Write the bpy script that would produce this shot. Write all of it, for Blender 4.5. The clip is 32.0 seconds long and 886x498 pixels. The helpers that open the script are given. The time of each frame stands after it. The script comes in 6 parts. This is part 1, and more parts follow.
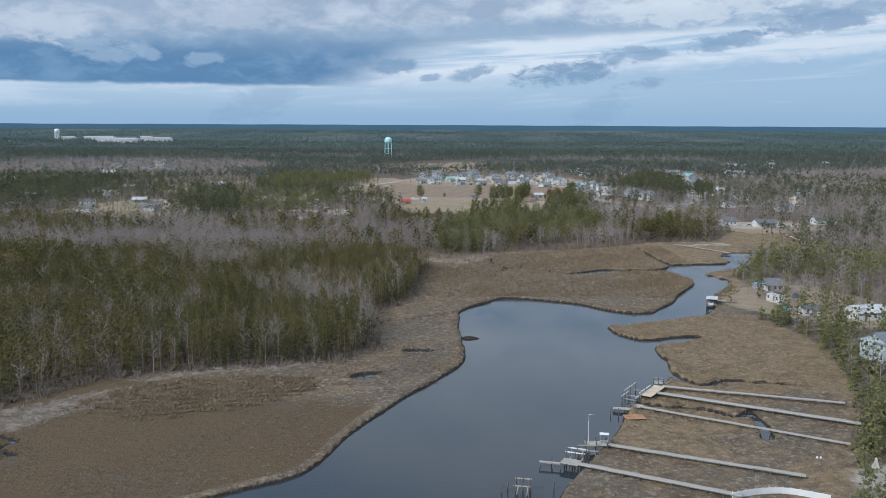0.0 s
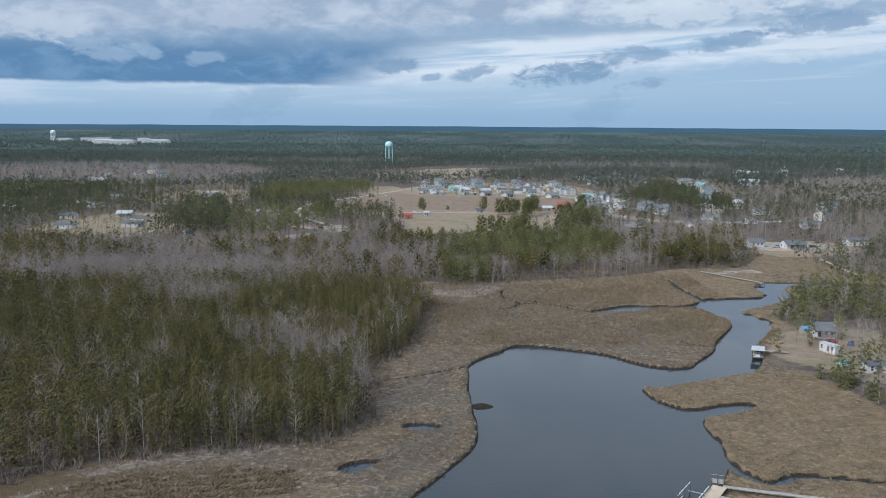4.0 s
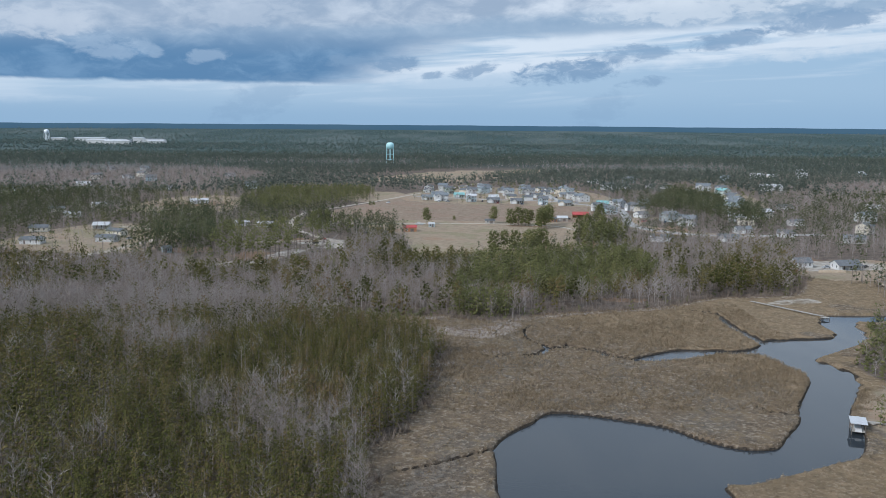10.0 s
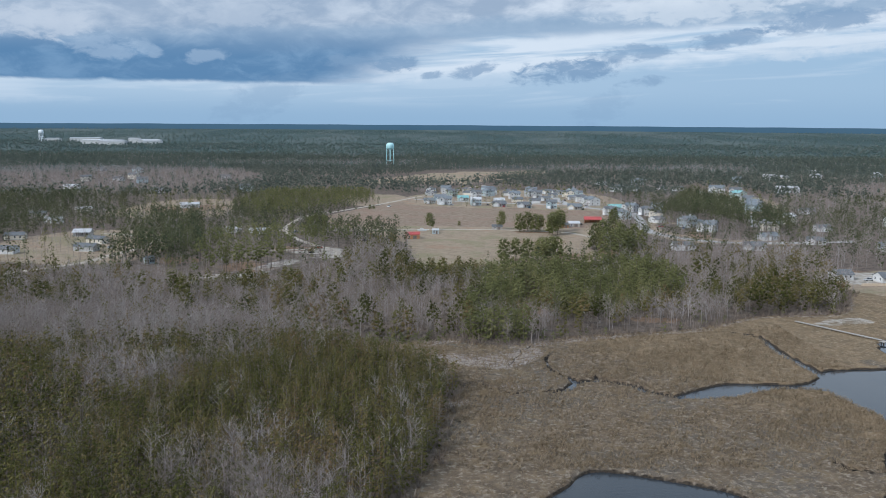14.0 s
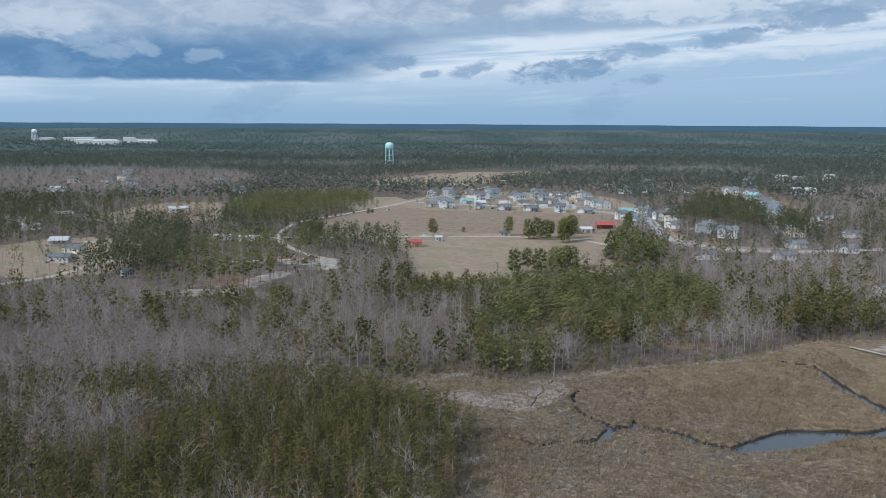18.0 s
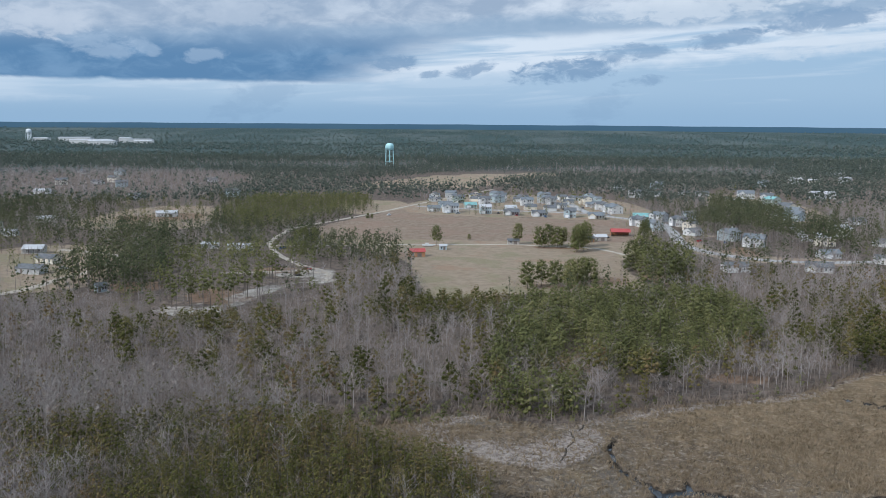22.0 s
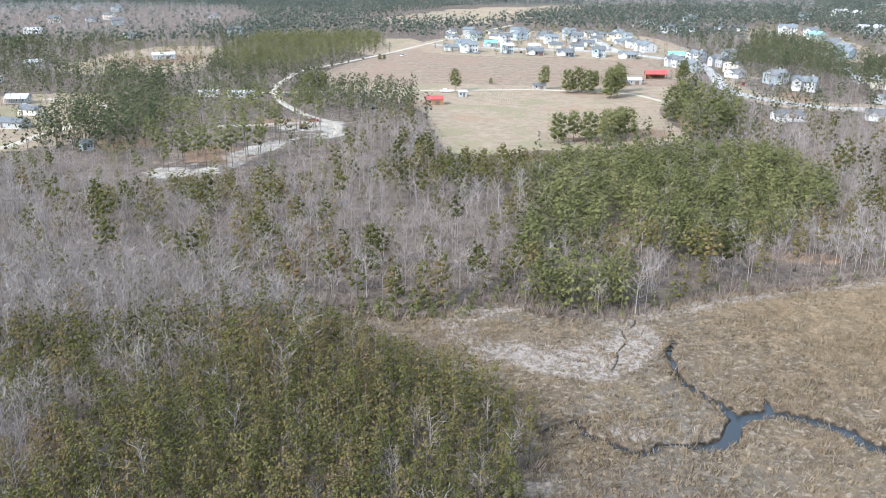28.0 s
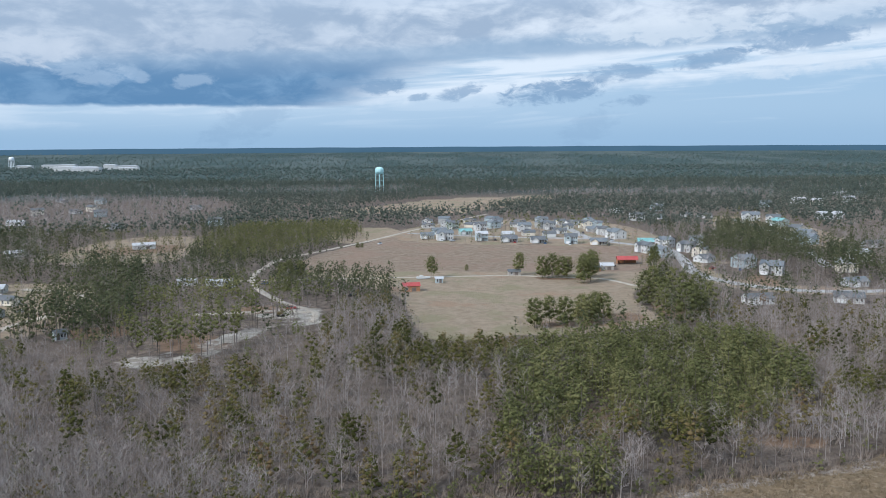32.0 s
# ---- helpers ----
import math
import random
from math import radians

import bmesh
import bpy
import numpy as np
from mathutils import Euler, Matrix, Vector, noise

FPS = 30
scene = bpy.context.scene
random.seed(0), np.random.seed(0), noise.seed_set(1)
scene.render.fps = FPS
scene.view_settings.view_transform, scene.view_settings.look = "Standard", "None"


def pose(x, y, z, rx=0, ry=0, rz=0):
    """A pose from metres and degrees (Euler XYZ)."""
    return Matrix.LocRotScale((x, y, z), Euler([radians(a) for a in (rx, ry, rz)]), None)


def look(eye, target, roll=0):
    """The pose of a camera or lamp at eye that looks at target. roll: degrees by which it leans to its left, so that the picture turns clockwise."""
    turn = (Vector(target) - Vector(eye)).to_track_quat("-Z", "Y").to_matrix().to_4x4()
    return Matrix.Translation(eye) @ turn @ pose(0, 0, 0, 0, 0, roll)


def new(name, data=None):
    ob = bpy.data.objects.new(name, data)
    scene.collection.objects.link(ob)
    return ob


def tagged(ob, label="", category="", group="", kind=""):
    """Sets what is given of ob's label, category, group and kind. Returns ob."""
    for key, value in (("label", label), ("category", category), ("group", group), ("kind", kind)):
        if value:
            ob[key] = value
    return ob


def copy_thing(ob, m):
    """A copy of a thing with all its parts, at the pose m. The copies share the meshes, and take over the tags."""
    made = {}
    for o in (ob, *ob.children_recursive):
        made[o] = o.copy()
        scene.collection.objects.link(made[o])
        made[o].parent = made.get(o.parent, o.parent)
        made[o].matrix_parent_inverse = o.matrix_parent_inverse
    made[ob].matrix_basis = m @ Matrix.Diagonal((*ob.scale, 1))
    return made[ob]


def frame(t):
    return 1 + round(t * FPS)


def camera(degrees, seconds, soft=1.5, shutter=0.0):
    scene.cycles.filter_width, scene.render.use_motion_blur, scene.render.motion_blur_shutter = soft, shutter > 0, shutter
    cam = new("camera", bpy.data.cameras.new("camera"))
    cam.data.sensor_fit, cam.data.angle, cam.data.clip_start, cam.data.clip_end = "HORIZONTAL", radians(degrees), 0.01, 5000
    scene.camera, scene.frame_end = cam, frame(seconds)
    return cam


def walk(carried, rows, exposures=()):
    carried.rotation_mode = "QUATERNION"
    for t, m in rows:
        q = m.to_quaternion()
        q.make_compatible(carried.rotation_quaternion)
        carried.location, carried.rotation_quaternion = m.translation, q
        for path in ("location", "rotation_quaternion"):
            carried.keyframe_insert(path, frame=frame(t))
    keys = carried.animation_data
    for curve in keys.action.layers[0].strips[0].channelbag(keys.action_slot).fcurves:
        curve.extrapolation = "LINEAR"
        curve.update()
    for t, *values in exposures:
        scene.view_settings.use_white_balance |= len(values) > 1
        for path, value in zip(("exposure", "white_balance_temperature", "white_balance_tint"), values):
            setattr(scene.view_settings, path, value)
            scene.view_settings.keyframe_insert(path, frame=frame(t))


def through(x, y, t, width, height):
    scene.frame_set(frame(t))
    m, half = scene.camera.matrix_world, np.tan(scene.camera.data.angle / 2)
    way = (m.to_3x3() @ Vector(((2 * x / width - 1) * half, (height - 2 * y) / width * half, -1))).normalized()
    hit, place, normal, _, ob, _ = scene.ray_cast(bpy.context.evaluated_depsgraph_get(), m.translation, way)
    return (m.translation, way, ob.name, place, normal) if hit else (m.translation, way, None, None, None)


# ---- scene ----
# ---- camera ----
cam = camera(53.66, 32.0, soft=0.5)

# seconds, x, y, z, yaw to the left, pitch up, roll
PATH = [
    (0, 0, 0, 66, 0, -8.16, 0.26),
    (0.5, -0.25, 5, 67.14, -0.01, -8.16, 0.22),
    (1, -0.56, 10.16, 68.33, -0.01, -8.17, 0.23),
    (1.5, -0.89, 15.38, 69.41, -0, -8.18, 0.26),
    (2, -1.21, 20.58, 70.31, 0, -8.21, 0.29),
    (2.5, -1.47, 25.98, 71.13, 0.01, -8.18, 0.33),
    (3, -1.69, 31.66, 71.87, 0.01, -8.14, 0.35),
    (3.5, -1.78, 37.53, 72.7, 0.04, -8.16, 0.38),
    (5.5, -2.62, 58.24, 76.74, 0.09, -8.21, 0.38),
    (6, -2.98, 63.3, 77.11, 0.07, -8.17, 0.4),
    (6.5, -3.4, 68.05, 77.22, 0.07, -8.21, 0.41),
    (7, -3.79, 72.78, 77.28, 0.08, -8.23, 0.42),
    (7.5, -4.2, 77.66, 77.35, 0.11, -8.24, 0.43),
    (8, -4.6, 82.67, 77.42, 0.11, -8.26, 0.43),
    (8.5, -5.03, 87.55, 77.45, 0.12, -8.27, 0.43),
    (9, -5.49, 92.56, 77.45, 0.11, -8.29, 0.43),
    (9.5, -5.95, 97.59, 77.43, 0.11, -8.28, 0.43),
    (10, -6.39, 102.54, 77.37, 0.1, -8.3, 0.43),
    (10.5, -6.88, 107.63, 77.35, 0.1, -8.29, 0.44),
    (11, -7.38, 112.86, 77.35, 0.1, -8.3, 0.45),
    (11.5, -7.89, 117.92, 77.37, 0.1, -8.3, 0.45),
    (12, -8.43, 122.77, 77.39, 0.08, -8.3, 0.45),
    (12.5, -8.98, 127.64, 77.4, 0.07, -8.31, 0.43),
    (13, -9.46, 132.73, 77.37, 0.06, -8.32, 0.4),
    (13.5, -9.81, 137.93, 77.26, 0.07, -8.32, 0.38),
    (14, -10, 143.13, 77.13, 0.07, -8.31, 0.37),
    (14.5, -10.19, 148.3, 76.99, 0.07, -8.31, 0.37),
    (16.5, -11.85, 168.57, 77.23, 0.06, -8.35, 0.3),
    (17, -12.25, 173.59, 77.25, 0.05, -8.36, 0.31),
    (17.5, -12.68, 178.69, 77.3, 0.04, -8.38, 0.31),
    (18, -13.17, 183.75, 77.32, -0, -8.38, 0.31),
    (18.5, -13.64, 188.62, 77.27, -0.01, -8.38, 0.33),
    (19, -14.18, 193.55, 77.19, -0.01, -8.37, 0.34),
    (19.5, -14.51, 198.59, 77.17, -0.02, -8.37, 0.35),
    (20, -14.91, 203.63, 77.12, -0.03, -8.38, 0.34),
    (20.5, -15.29, 208.64, 77.01, -0.03, -8.37, 0.34),
    (21, -15.64, 213.72, 76.88, -0.03, -8.35, 0.35),
    (21.5, -15.89, 218.73, 76.88, -0.02, -8.35, 0.37),
    (22, -16.2, 223.72, 76.96, -0.02, -8.36, 0.42),
    (22.5, -16.63, 228.63, 77.07, 0, -8.35, 0.43),
    (23, -16.91, 233.2, 77.17, 0.02, -10.09, 0.37),
    (23.5, -17.16, 237.86, 77.29, 0.03, -16.94, 0.46),
    (24, -17.42, 242.66, 77.35, 0.05, -18.64, 0.48),
    (24.5, -17.75, 247.76, 77.35, 0.09, -18.7, 0.49),
    (25, -18.17, 252.69, 77.3, 0.11, -18.52, 0.43),
    (25.5, -18.58, 257, 77.21, 0.15, -18.46, 0.37),
    (27.5, -19.1, 262.03, 77.31, 0.73, -19.05, 0.02),
    (28, -19.02, 261.81, 77.34, 0.93, -19, -0.05),
    (28.5, -19.08, 261.58, 77.36, 1.06, -18.95, -0.11),
    (29, -19.1, 261.43, 77.36, 1.18, -18.19, -0.18),
    (29.5, -19.04, 261.38, 77.43, 1.3, -17.13, -0.26),
    (30, -18.98, 261.36, 77.49, 1.37, -16.08, -0.31),
    (30.5, -18.97, 261.38, 77.49, 1.41, -15.07, -0.32),
    (31, -18.91, 261.62, 77.48, 1.44, -12.18, -0.35),
    (31.5, -18.94, 262.12, 77.5, 1.42, -7.45, -0.36),
    (31.8, -18.96, 262.2, 77.51, 0.91, -6.98, -0.35),
    (32, -18.98, 262.25, 77.51, -0.63, -6.93, -0.34),
]


def aim(x, y, z, yaw, pitch, roll):
    a, b = radians(yaw), radians(pitch)
    ahead = Vector((-math.sin(a) * math.cos(b), math.cos(a) * math.cos(b), math.sin(b)))
    return look((x, y, z), Vector((x, y, z)) + ahead * 100.0, roll)


EXPOSURES = [(0, 0.0), (22.5, 0.0), (23.0, 0.05), (23.5, 0.3), (24.0, 0.78), (25.0, 1.15), (29.0, 1.15), (30.5, 1.1), (31.0, 0.94), (31.5, 0.45), (32.0, 0.14)]
walk(cam, [(row[0], aim(*row[1:])) for row in PATH], [(t, stops, 6100.0, 10.0) for t, stops in EXPOSURES])

# ---- world and sun ----
SUN_ELEVATION, SUN_AZIMUTH = radians(38), radians(232)  # azimuth clockwise from +y


class Graph:
    """Short ways to add and wire shader nodes."""

    def __init__(self, tree):
        self.tree, self.n, self.l = tree, tree.nodes, tree.links

    def put(self, kind, **given):
        node = self.n.new(kind)
        for key, value in given.items():
            node.inputs[key.replace("_", " ")].default_value = value
        return node

    def wire(self, value, socket):
        if isinstance(value, bpy.types.NodeSocket):
            self.l.new(value, socket)
        else:
            socket.default_value = value

    def math(self, op, a, b=0.0, c=0.0, clamp=False):
        node = self.n.new("ShaderNodeMath")
        node.operation, node.use_clamp = op, clamp
        for value, socket in zip((a, b, c), node.inputs):
            self.wire(value, socket)
        return node.outputs[0]

    def step(self, x, lo, hi, a=0.0, b=1.0):
        node = self.n.new("ShaderNodeMapRange")
        node.interpolation_type = "SMOOTHSTEP"
        for value, socket in zip((x, lo, hi, a, b), node.inputs):
            self.wire(value, socket)
        return node.outputs[0]

    def mix(self, f, a, b):
        node = self.n.new("ShaderNodeMix")
        node.data_type = "RGBA"
        self.wire(f, node.inputs[0])
        for value, socket in ((a, node.inputs[6]), (b, node.inputs[7])):
            self.wire((*value, 1.0) if isinstance(value, tuple) and len(value) == 3 else value, socket)
        return node.outputs[2]

    def vec(self, x, y, z=0.0):
        node = self.n.new("ShaderNodeCombineXYZ")
        for value, socket in zip((x, y, z), node.inputs):
            self.wire(value, socket)
        return node.outputs[0]

    def noise(self, vector, scale, detail=4.0, rough=0.55, distort=0.0):
        node = self.n.new("ShaderNodeTexNoise")
        if vector is not None:
            self.l.new(vector, node.inputs["Vector"])
        node.inputs["Scale"].default_value, node.inputs["Detail"].default_value = scale, detail
        node.inputs["Roughness"].default_value, node.inputs["Distortion"].default_value = rough, distort
        return node.outputs["Fac"]


def make_world():
    world = bpy.data.worlds.new("sky")
    scene.world = world
    world.use_nodes = True
    g = Graph(world.node_tree)
    g.n.clear()
    sky = g.n.new("ShaderNodeTexSky")
    sky.sky_type, sky.sun_disc = "NISHITA", False
    sky.sun_elevation, sky.sun_rotation = SUN_ELEVATION, SUN_AZIMUTH
    coord = g.n.new("ShaderNodeTexCoord")
    split = g.n.new("ShaderNodeSeparateXYZ")
    g.l.new(coord.outputs["Generated"], split.inputs[0])
    x, y, z = split.outputs
    az = g.math("MULTIPLY", g.math("ARCTAN2", x, y), 57.2958)
    el = g.math("MULTIPLY", g.math("ARCSINE", z), 57.2958)
    broad = g.noise(g.vec(g.math("MULTIPLY", az, 0.13), g.math("MULTIPLY", el, 0.36), 3.1), 1.0, 7.0, 0.58, 0.5)
    fine = g.noise(g.vec(g.math("MULTIPLY", az, 0.42), g.math("MULTIPLY", el, 0.85), 7.7), 1.0, 7.0, 0.58, 0.35)
    wisp = g.noise(g.vec(g.math("MULTIPLY", az, 0.1), g.math("MULTIPLY", g.math("MULTIPLY_ADD", az, -0.05, el), 1.3), 1.4), 1.0, 6.0, 0.55, 0.5)
    wob = g.math("MULTIPLY_ADD", fine, 2.4, -1.2)
    swell = g.math("MULTIPLY_ADD", broad, 3.0, -1.5)
    ragged = g.math("ADD", g.noise(g.vec(g.math("MULTIPLY", az, 0.75), g.math("MULTIPLY", el, 1.5), 5.5), 1.0, 8.0, 0.62, 0.4), -0.5)
    # clear air low over the horizon, paler on one side
    blue = g.n.new("ShaderNodeVectorMath")
    blue.operation = "SCALE"
    g.l.new(sky.outputs[0], blue.inputs[0])
    blue.inputs["Scale"].default_value = 0.06
    low = g.mix(0.85, blue.outputs[0], (0.33, 0.51, 0.71))
    low = g.mix(g.math("MULTIPLY", g.step(el, 0.2, 2.4), g.step(az, 26.0, -14.0, 0.25, 0.75)), low, (0.48, 0.61, 0.735))
    colour = g.mix(g.math("MULTIPLY", g.step(wisp, 0.5, 0.66), g.math("MULTIPLY", g.step(el, 0.7, 1.6), 0.35)), low, (0.6, 0.7, 0.8))
    # bright broken band
    tilt = g.math("MULTIPLY_ADD", az, -0.06, el)
    bright = g.math("MULTIPLY", g.step(g.math("MULTIPLY_ADD", wob, 0.5, tilt), 2.3, 3.3), g.step(wisp, 0.33, 0.55))
    colour = g.mix(g.math("MULTIPLY", bright, g.step(az, -16.0, -2.0, 0.4, 0.95)), colour, (0.7, 0.775, 0.85))
    # grey-white roof of cloud with darker undersides
    roof = g.step(g.math("ADD", swell, g.math("MULTIPLY_ADD", az, -0.04, el)), 4.6, 6.2)
    roof_colour = g.mix(g.step(g.math("MULTIPLY_ADD", fine, 0.45, g.math("MULTIPLY", broad, 0.6)), 0.42, 0.66), (0.34, 0.435, 0.56), g.mix(g.step(az, -12.0, 6.0), (0.52, 0.6, 0.7), (0.66, 0.73, 0.81)))
    colour = g.mix(roof, colour, roof_colour)
    high = g.step(el, 7.8, 12.0, 0.0, 0.94)
    # long grey shelf across the upper sky
    shelf = g.math("MULTIPLY_ADD", az, -0.055, g.math("MULTIPLY_ADD", wob, 0.35, el))
    shelf = g.math("MULTIPLY", g.step(shelf, 4.7, 5.3), g.step(shelf, 6.7, 5.8))
    colour = g.mix(g.math("MULTIPLY", shelf, g.step(broad, 0.3, 0.55, 0.3, 0.75)), colour, (0.27, 0.4, 0.55))
    # dark bank with a level base
    base = g.math("MULTIPLY_ADD", wob, 0.22, el)
    bank = g.math("MULTIPLY", g.step(base, 2.2, 2.5), g.step(g.math("ADD", g.math("MULTIPLY", swell, 0.9), g.math("MULTIPLY_ADD", wob, 0.5, el)), 6.2, 4.6))
    bank = g.math("MULTIPLY", bank, g.step(g.math("MULTIPLY_ADD", el, -2.2, az), -8.0, -15.5))
    bank_colour = g.mix(g.step(fine, 0.44, 0.72), (0.1, 0.225, 0.4), (0.17, 0.31, 0.49))
    bank_colour = g.mix(g.step(base, 3.6, 5.8, 0.0, 0.55), bank_colour, (0.36, 0.47, 0.6))
    colour = g.mix(g.math("MULTIPLY", bank, 0.95), colour, bank_colour)

    # single clouds: middle azimuth, elevation, half width, half height, slope, depth
    def puff(colour, a0, e0, ra, re, slope, tone, strength):
        x = g.math("DIVIDE", g.math("SUBTRACT", az, a0), ra)
        y = g.math("DIVIDE", g.math("SUBTRACT", g.math("SUBTRACT", el, e0), g.math("MULTIPLY", g.math("SUBTRACT", az, a0), slope)), re)
        d = g.math("ADD", g.math("ADD", g.math("MULTIPLY", x, x), g.math("MULTIPLY", y, y)), g.math("MULTIPLY_ADD", wob, 0.35, g.math("MULTIPLY", ragged, 5.2)))
        return g.mix(g.math("MULTIPLY", g.step(d, 1.4, 0.05), strength), colour, tone)

    grey, pale = (0.225, 0.35, 0.51), (0.4, 0.52, 0.66)
    for a0, e0, ra, re, slope, tone, strength in ((7.5, 3.1, 3.4, 0.75, 0.1, grey, 0.9), (11.5, 4.2, 3.0, 0.5, 0.12, grey, 0.7), (1.8, 3.2, 1.5, 0.42, 0.25, grey, 0.75), (-3.2, 3.5, 1.6, 0.5, 0.1, grey, 0.85), (-6.3, 3.7, 1.6, 0.42, 0.0, grey, 0.75), (-0.8, 2.9, 0.7, 0.25, 0.1, grey, 0.7),
                                                  (17.5, 5.0, 2.6, 0.5, 0.12, grey, 0.75), (22.5, 6.0, 3.4, 0.7, 0.1, grey, 0.8), (12.5, 2.5, 1.5, 0.35, 0.1, grey, 0.6), (10.0, 0.9, 1.8, 1.0, 0.3, grey, 0.25), (-21.0, 4.3, 1.9, 0.8, 0.0, pale, 0.55), (-18.5, 4.3, 1.0, 0.45, -0.3, pale, 0.5), (-15.0, 3.9, 1.2, 0.45, 0.1, pale, 0.5), (-24.0, 5.6, 3.0, 0.9, 0.05, (0.56, 0.63, 0.72), 0.7), (-13.0, 6.6, 4.0, 0.9, 0.05, (0.52, 0.6, 0.7), 0.5), (-11.5, 1.4, 3.0, 1.3, 0.4, grey, 0.3), (16.0, 6.9, 6.0, 0.9, 0.06, (0.66, 0.73, 0.8), 0.7), (23.0, 4.6, 4.0, 0.7, 0.08, (0.64, 0.72, 0.8), 0.6), (24.5, 7.6, 4.0, 0.8, 0.1, (0.62, 0.7, 0.79), 0.6)):
        colour = puff(colour, a0, e0, ra, re, slope, tone, strength)
    # the broken cloud deck goes on overhead
    over = g.math("MAXIMUM", z, 0.08)
    deck = g.noise(g.vec(g.math("DIVIDE", x, over), g.math("DIVIDE", y, over), 2.3), 0.42, 6.0, 0.55, 0.4)
    colour = g.mix(high, colour, g.mix(g.step(deck, 0.4, 0.62), (0.32, 0.47, 0.67), (0.74, 0.84, 0.95)))
    back = g.n.new("ShaderNodeBackground")
    g.l.new(colour, back.inputs[0])
    back.inputs[1].default_value = 1.0
    out = g.n.new("ShaderNodeOutputWorld")
    g.l.new(back.outputs[0], out.inputs[0])


make_world()
sun = new("sun", bpy.data.lights.new("sun", "SUN"))
sun.data.energy, sun.data.angle, sun.data.color = 3.4, radians(10), (1.0, 0.965, 0.92)
sun_way = Vector((math.sin(SUN_AZIMUTH) * math.cos(SUN_ELEVATION), math.cos(SUN_AZIMUTH) * math.cos(SUN_ELEVATION), math.sin(SUN_ELEVATION)))
sun.matrix_world = look(sun_way * 300.0 + Vector((0, 300, 0)), (0, 300, 0))

# ---- materials ----


def material(name, low, high, scale=1.0, rough=0.85, bump=0.0, bump_scale=None, fine=None, metal=0.0, spec=0.3):
    """A surface whose colour runs between two tones in broad stains and fine grain (scales per metre)."""
    m = bpy.data.materials.new(name)
    m.use_nodes = True
    g = Graph(m.node_tree)
    bsdf = g.n["Principled BSDF"]
    coord = g.n.new("ShaderNodeTexCoord").outputs["Object"]
    a = g.noise(coord, scale, 4.0, 0.6)
    b = g.noise(coord, fine or scale * 9.0, 3.0, 0.6)
    f = g.step(g.math("MULTIPLY_ADD", b, 0.5, g.math("MULTIPLY", a, 0.6)), 0.32, 0.78)
    g.l.new(g.mix(f, low, high), bsdf.inputs["Base Color"])
    bsdf.inputs["Roughness"].default_value, bsdf.inputs["Metallic"].default_value = rough, metal
    bsdf.inputs["Specular IOR Level"].default_value = spec
    if bump:
        node = g.put("ShaderNodeBump", Strength=0.6, Distance=bump)
        g.l.new(g.noise(coord, bump_scale or scale * 6.0, 3.0, 0.6), node.inputs["Height"])
        g.l.new(node.outputs[0], bsdf.inputs["Normal"])
    return m


def leafy(name, tones, rough=0.7, through=0.0):
    """Foliage or bark: one tone a tree, another shift a leaf, and broad patches across the wood."""
    m = bpy.data.materials.new(name)
    m.use_nodes = True
    g = Graph(m.node_tree)
    bsdf = g.n["Principled BSDF"]
    attr = g.n.new("ShaderNodeAttribute")
    attr.attribute_name = "tone"
    info = g.n.new("ShaderNodeObjectInfo")
    geo = g.n.new("ShaderNodeNewGeometry")
    tree = g.math("FRACT", g.math("ADD", attr.outputs["Fac"], info.outputs["Random"]))
    patch = g.noise(geo.outputs["Position"], 0.03, 3.0)
    f = g.math("MULTIPLY_ADD", tree, 0.65, g.math("MULTIPLY_ADD", geo.outputs["Random Per Island"], 0.22, g.math("MULTIPLY_ADD", patch, 0.9, -0.37)), clamp=True)
    ramp = g.n.new("ShaderNodeValToRGB")
    g.l.new(f, ramp.inputs[0])
    while len(ramp.color_ramp.elements) < len(tones):
        ramp.color_ramp.elements.new(0.5)
    for i, tone in enumerate(tones):
        ramp.color_ramp.elements[i].position = i / (len(tones) - 1)
        ramp.color_ramp.elements[i].color = (*tone, 1.0)
    g.l.new(ramp.outputs[0], bsdf.inputs["Base Color"])
    bsdf.inputs["Roughness"].default_value = rough
    bsdf.inputs["Specular IOR Level"].default_value = 0.12
    if through:
        thin, blend = g.n.new("ShaderNodeBsdfTranslucent"), g.n.new("ShaderNodeMixShader")
        g.l.new(ramp.outputs[0], thin.inputs["Color"])
        blend.inputs[0].default_value = through
        g.l.new(bsdf.outputs[0], blend.inputs[1])
        g.l.new(thin.outputs[0], blend.inputs[2])
        g.l.new(blend.outputs[0], g.n["Material Output"].inputs["Surface"])
    return m


PINE = leafy("pine_needles", [(0.036, 0.038, 0.012), (0.07, 0.073, 0.021), (0.115, 0.11, 0.035), (0.165, 0.132, 0.056), (0.178, 0.115, 0.065)], 0.85, 0.16)
PINE_GREEN = leafy("green_pine_needles", [(0.082, 0.09, 0.037), (0.148, 0.152, 0.061), (0.225, 0.21, 0.093)], 0.85, 0.25)
PINE_MID = leafy("dark_pine_needles", [(0.05, 0.062, 0.033), (0.092, 0.104, 0.053), (0.15, 0.148, 0.08)], 0.85, 0.25)
# pale bluish distance haze is mixed into this needle colour
PINE_FAR = leafy("hazed_far_needles", [(0.068, 0.09, 0.073), (0.108, 0.13, 0.102), (0.165, 0.172, 0.138)], 0.8, 0.4)
BARK = leafy("pine_bark", [(0.1, 0.08, 0.066), (0.16, 0.135, 0.115), (0.22, 0.19, 0.17)], 0.9)
TWIG = leafy("grey_twigs", [(0.185, 0.15, 0.127), (0.265, 0.225, 0.2), (0.335, 0.295, 0.272), (0.405, 0.368, 0.345)], 0.9)
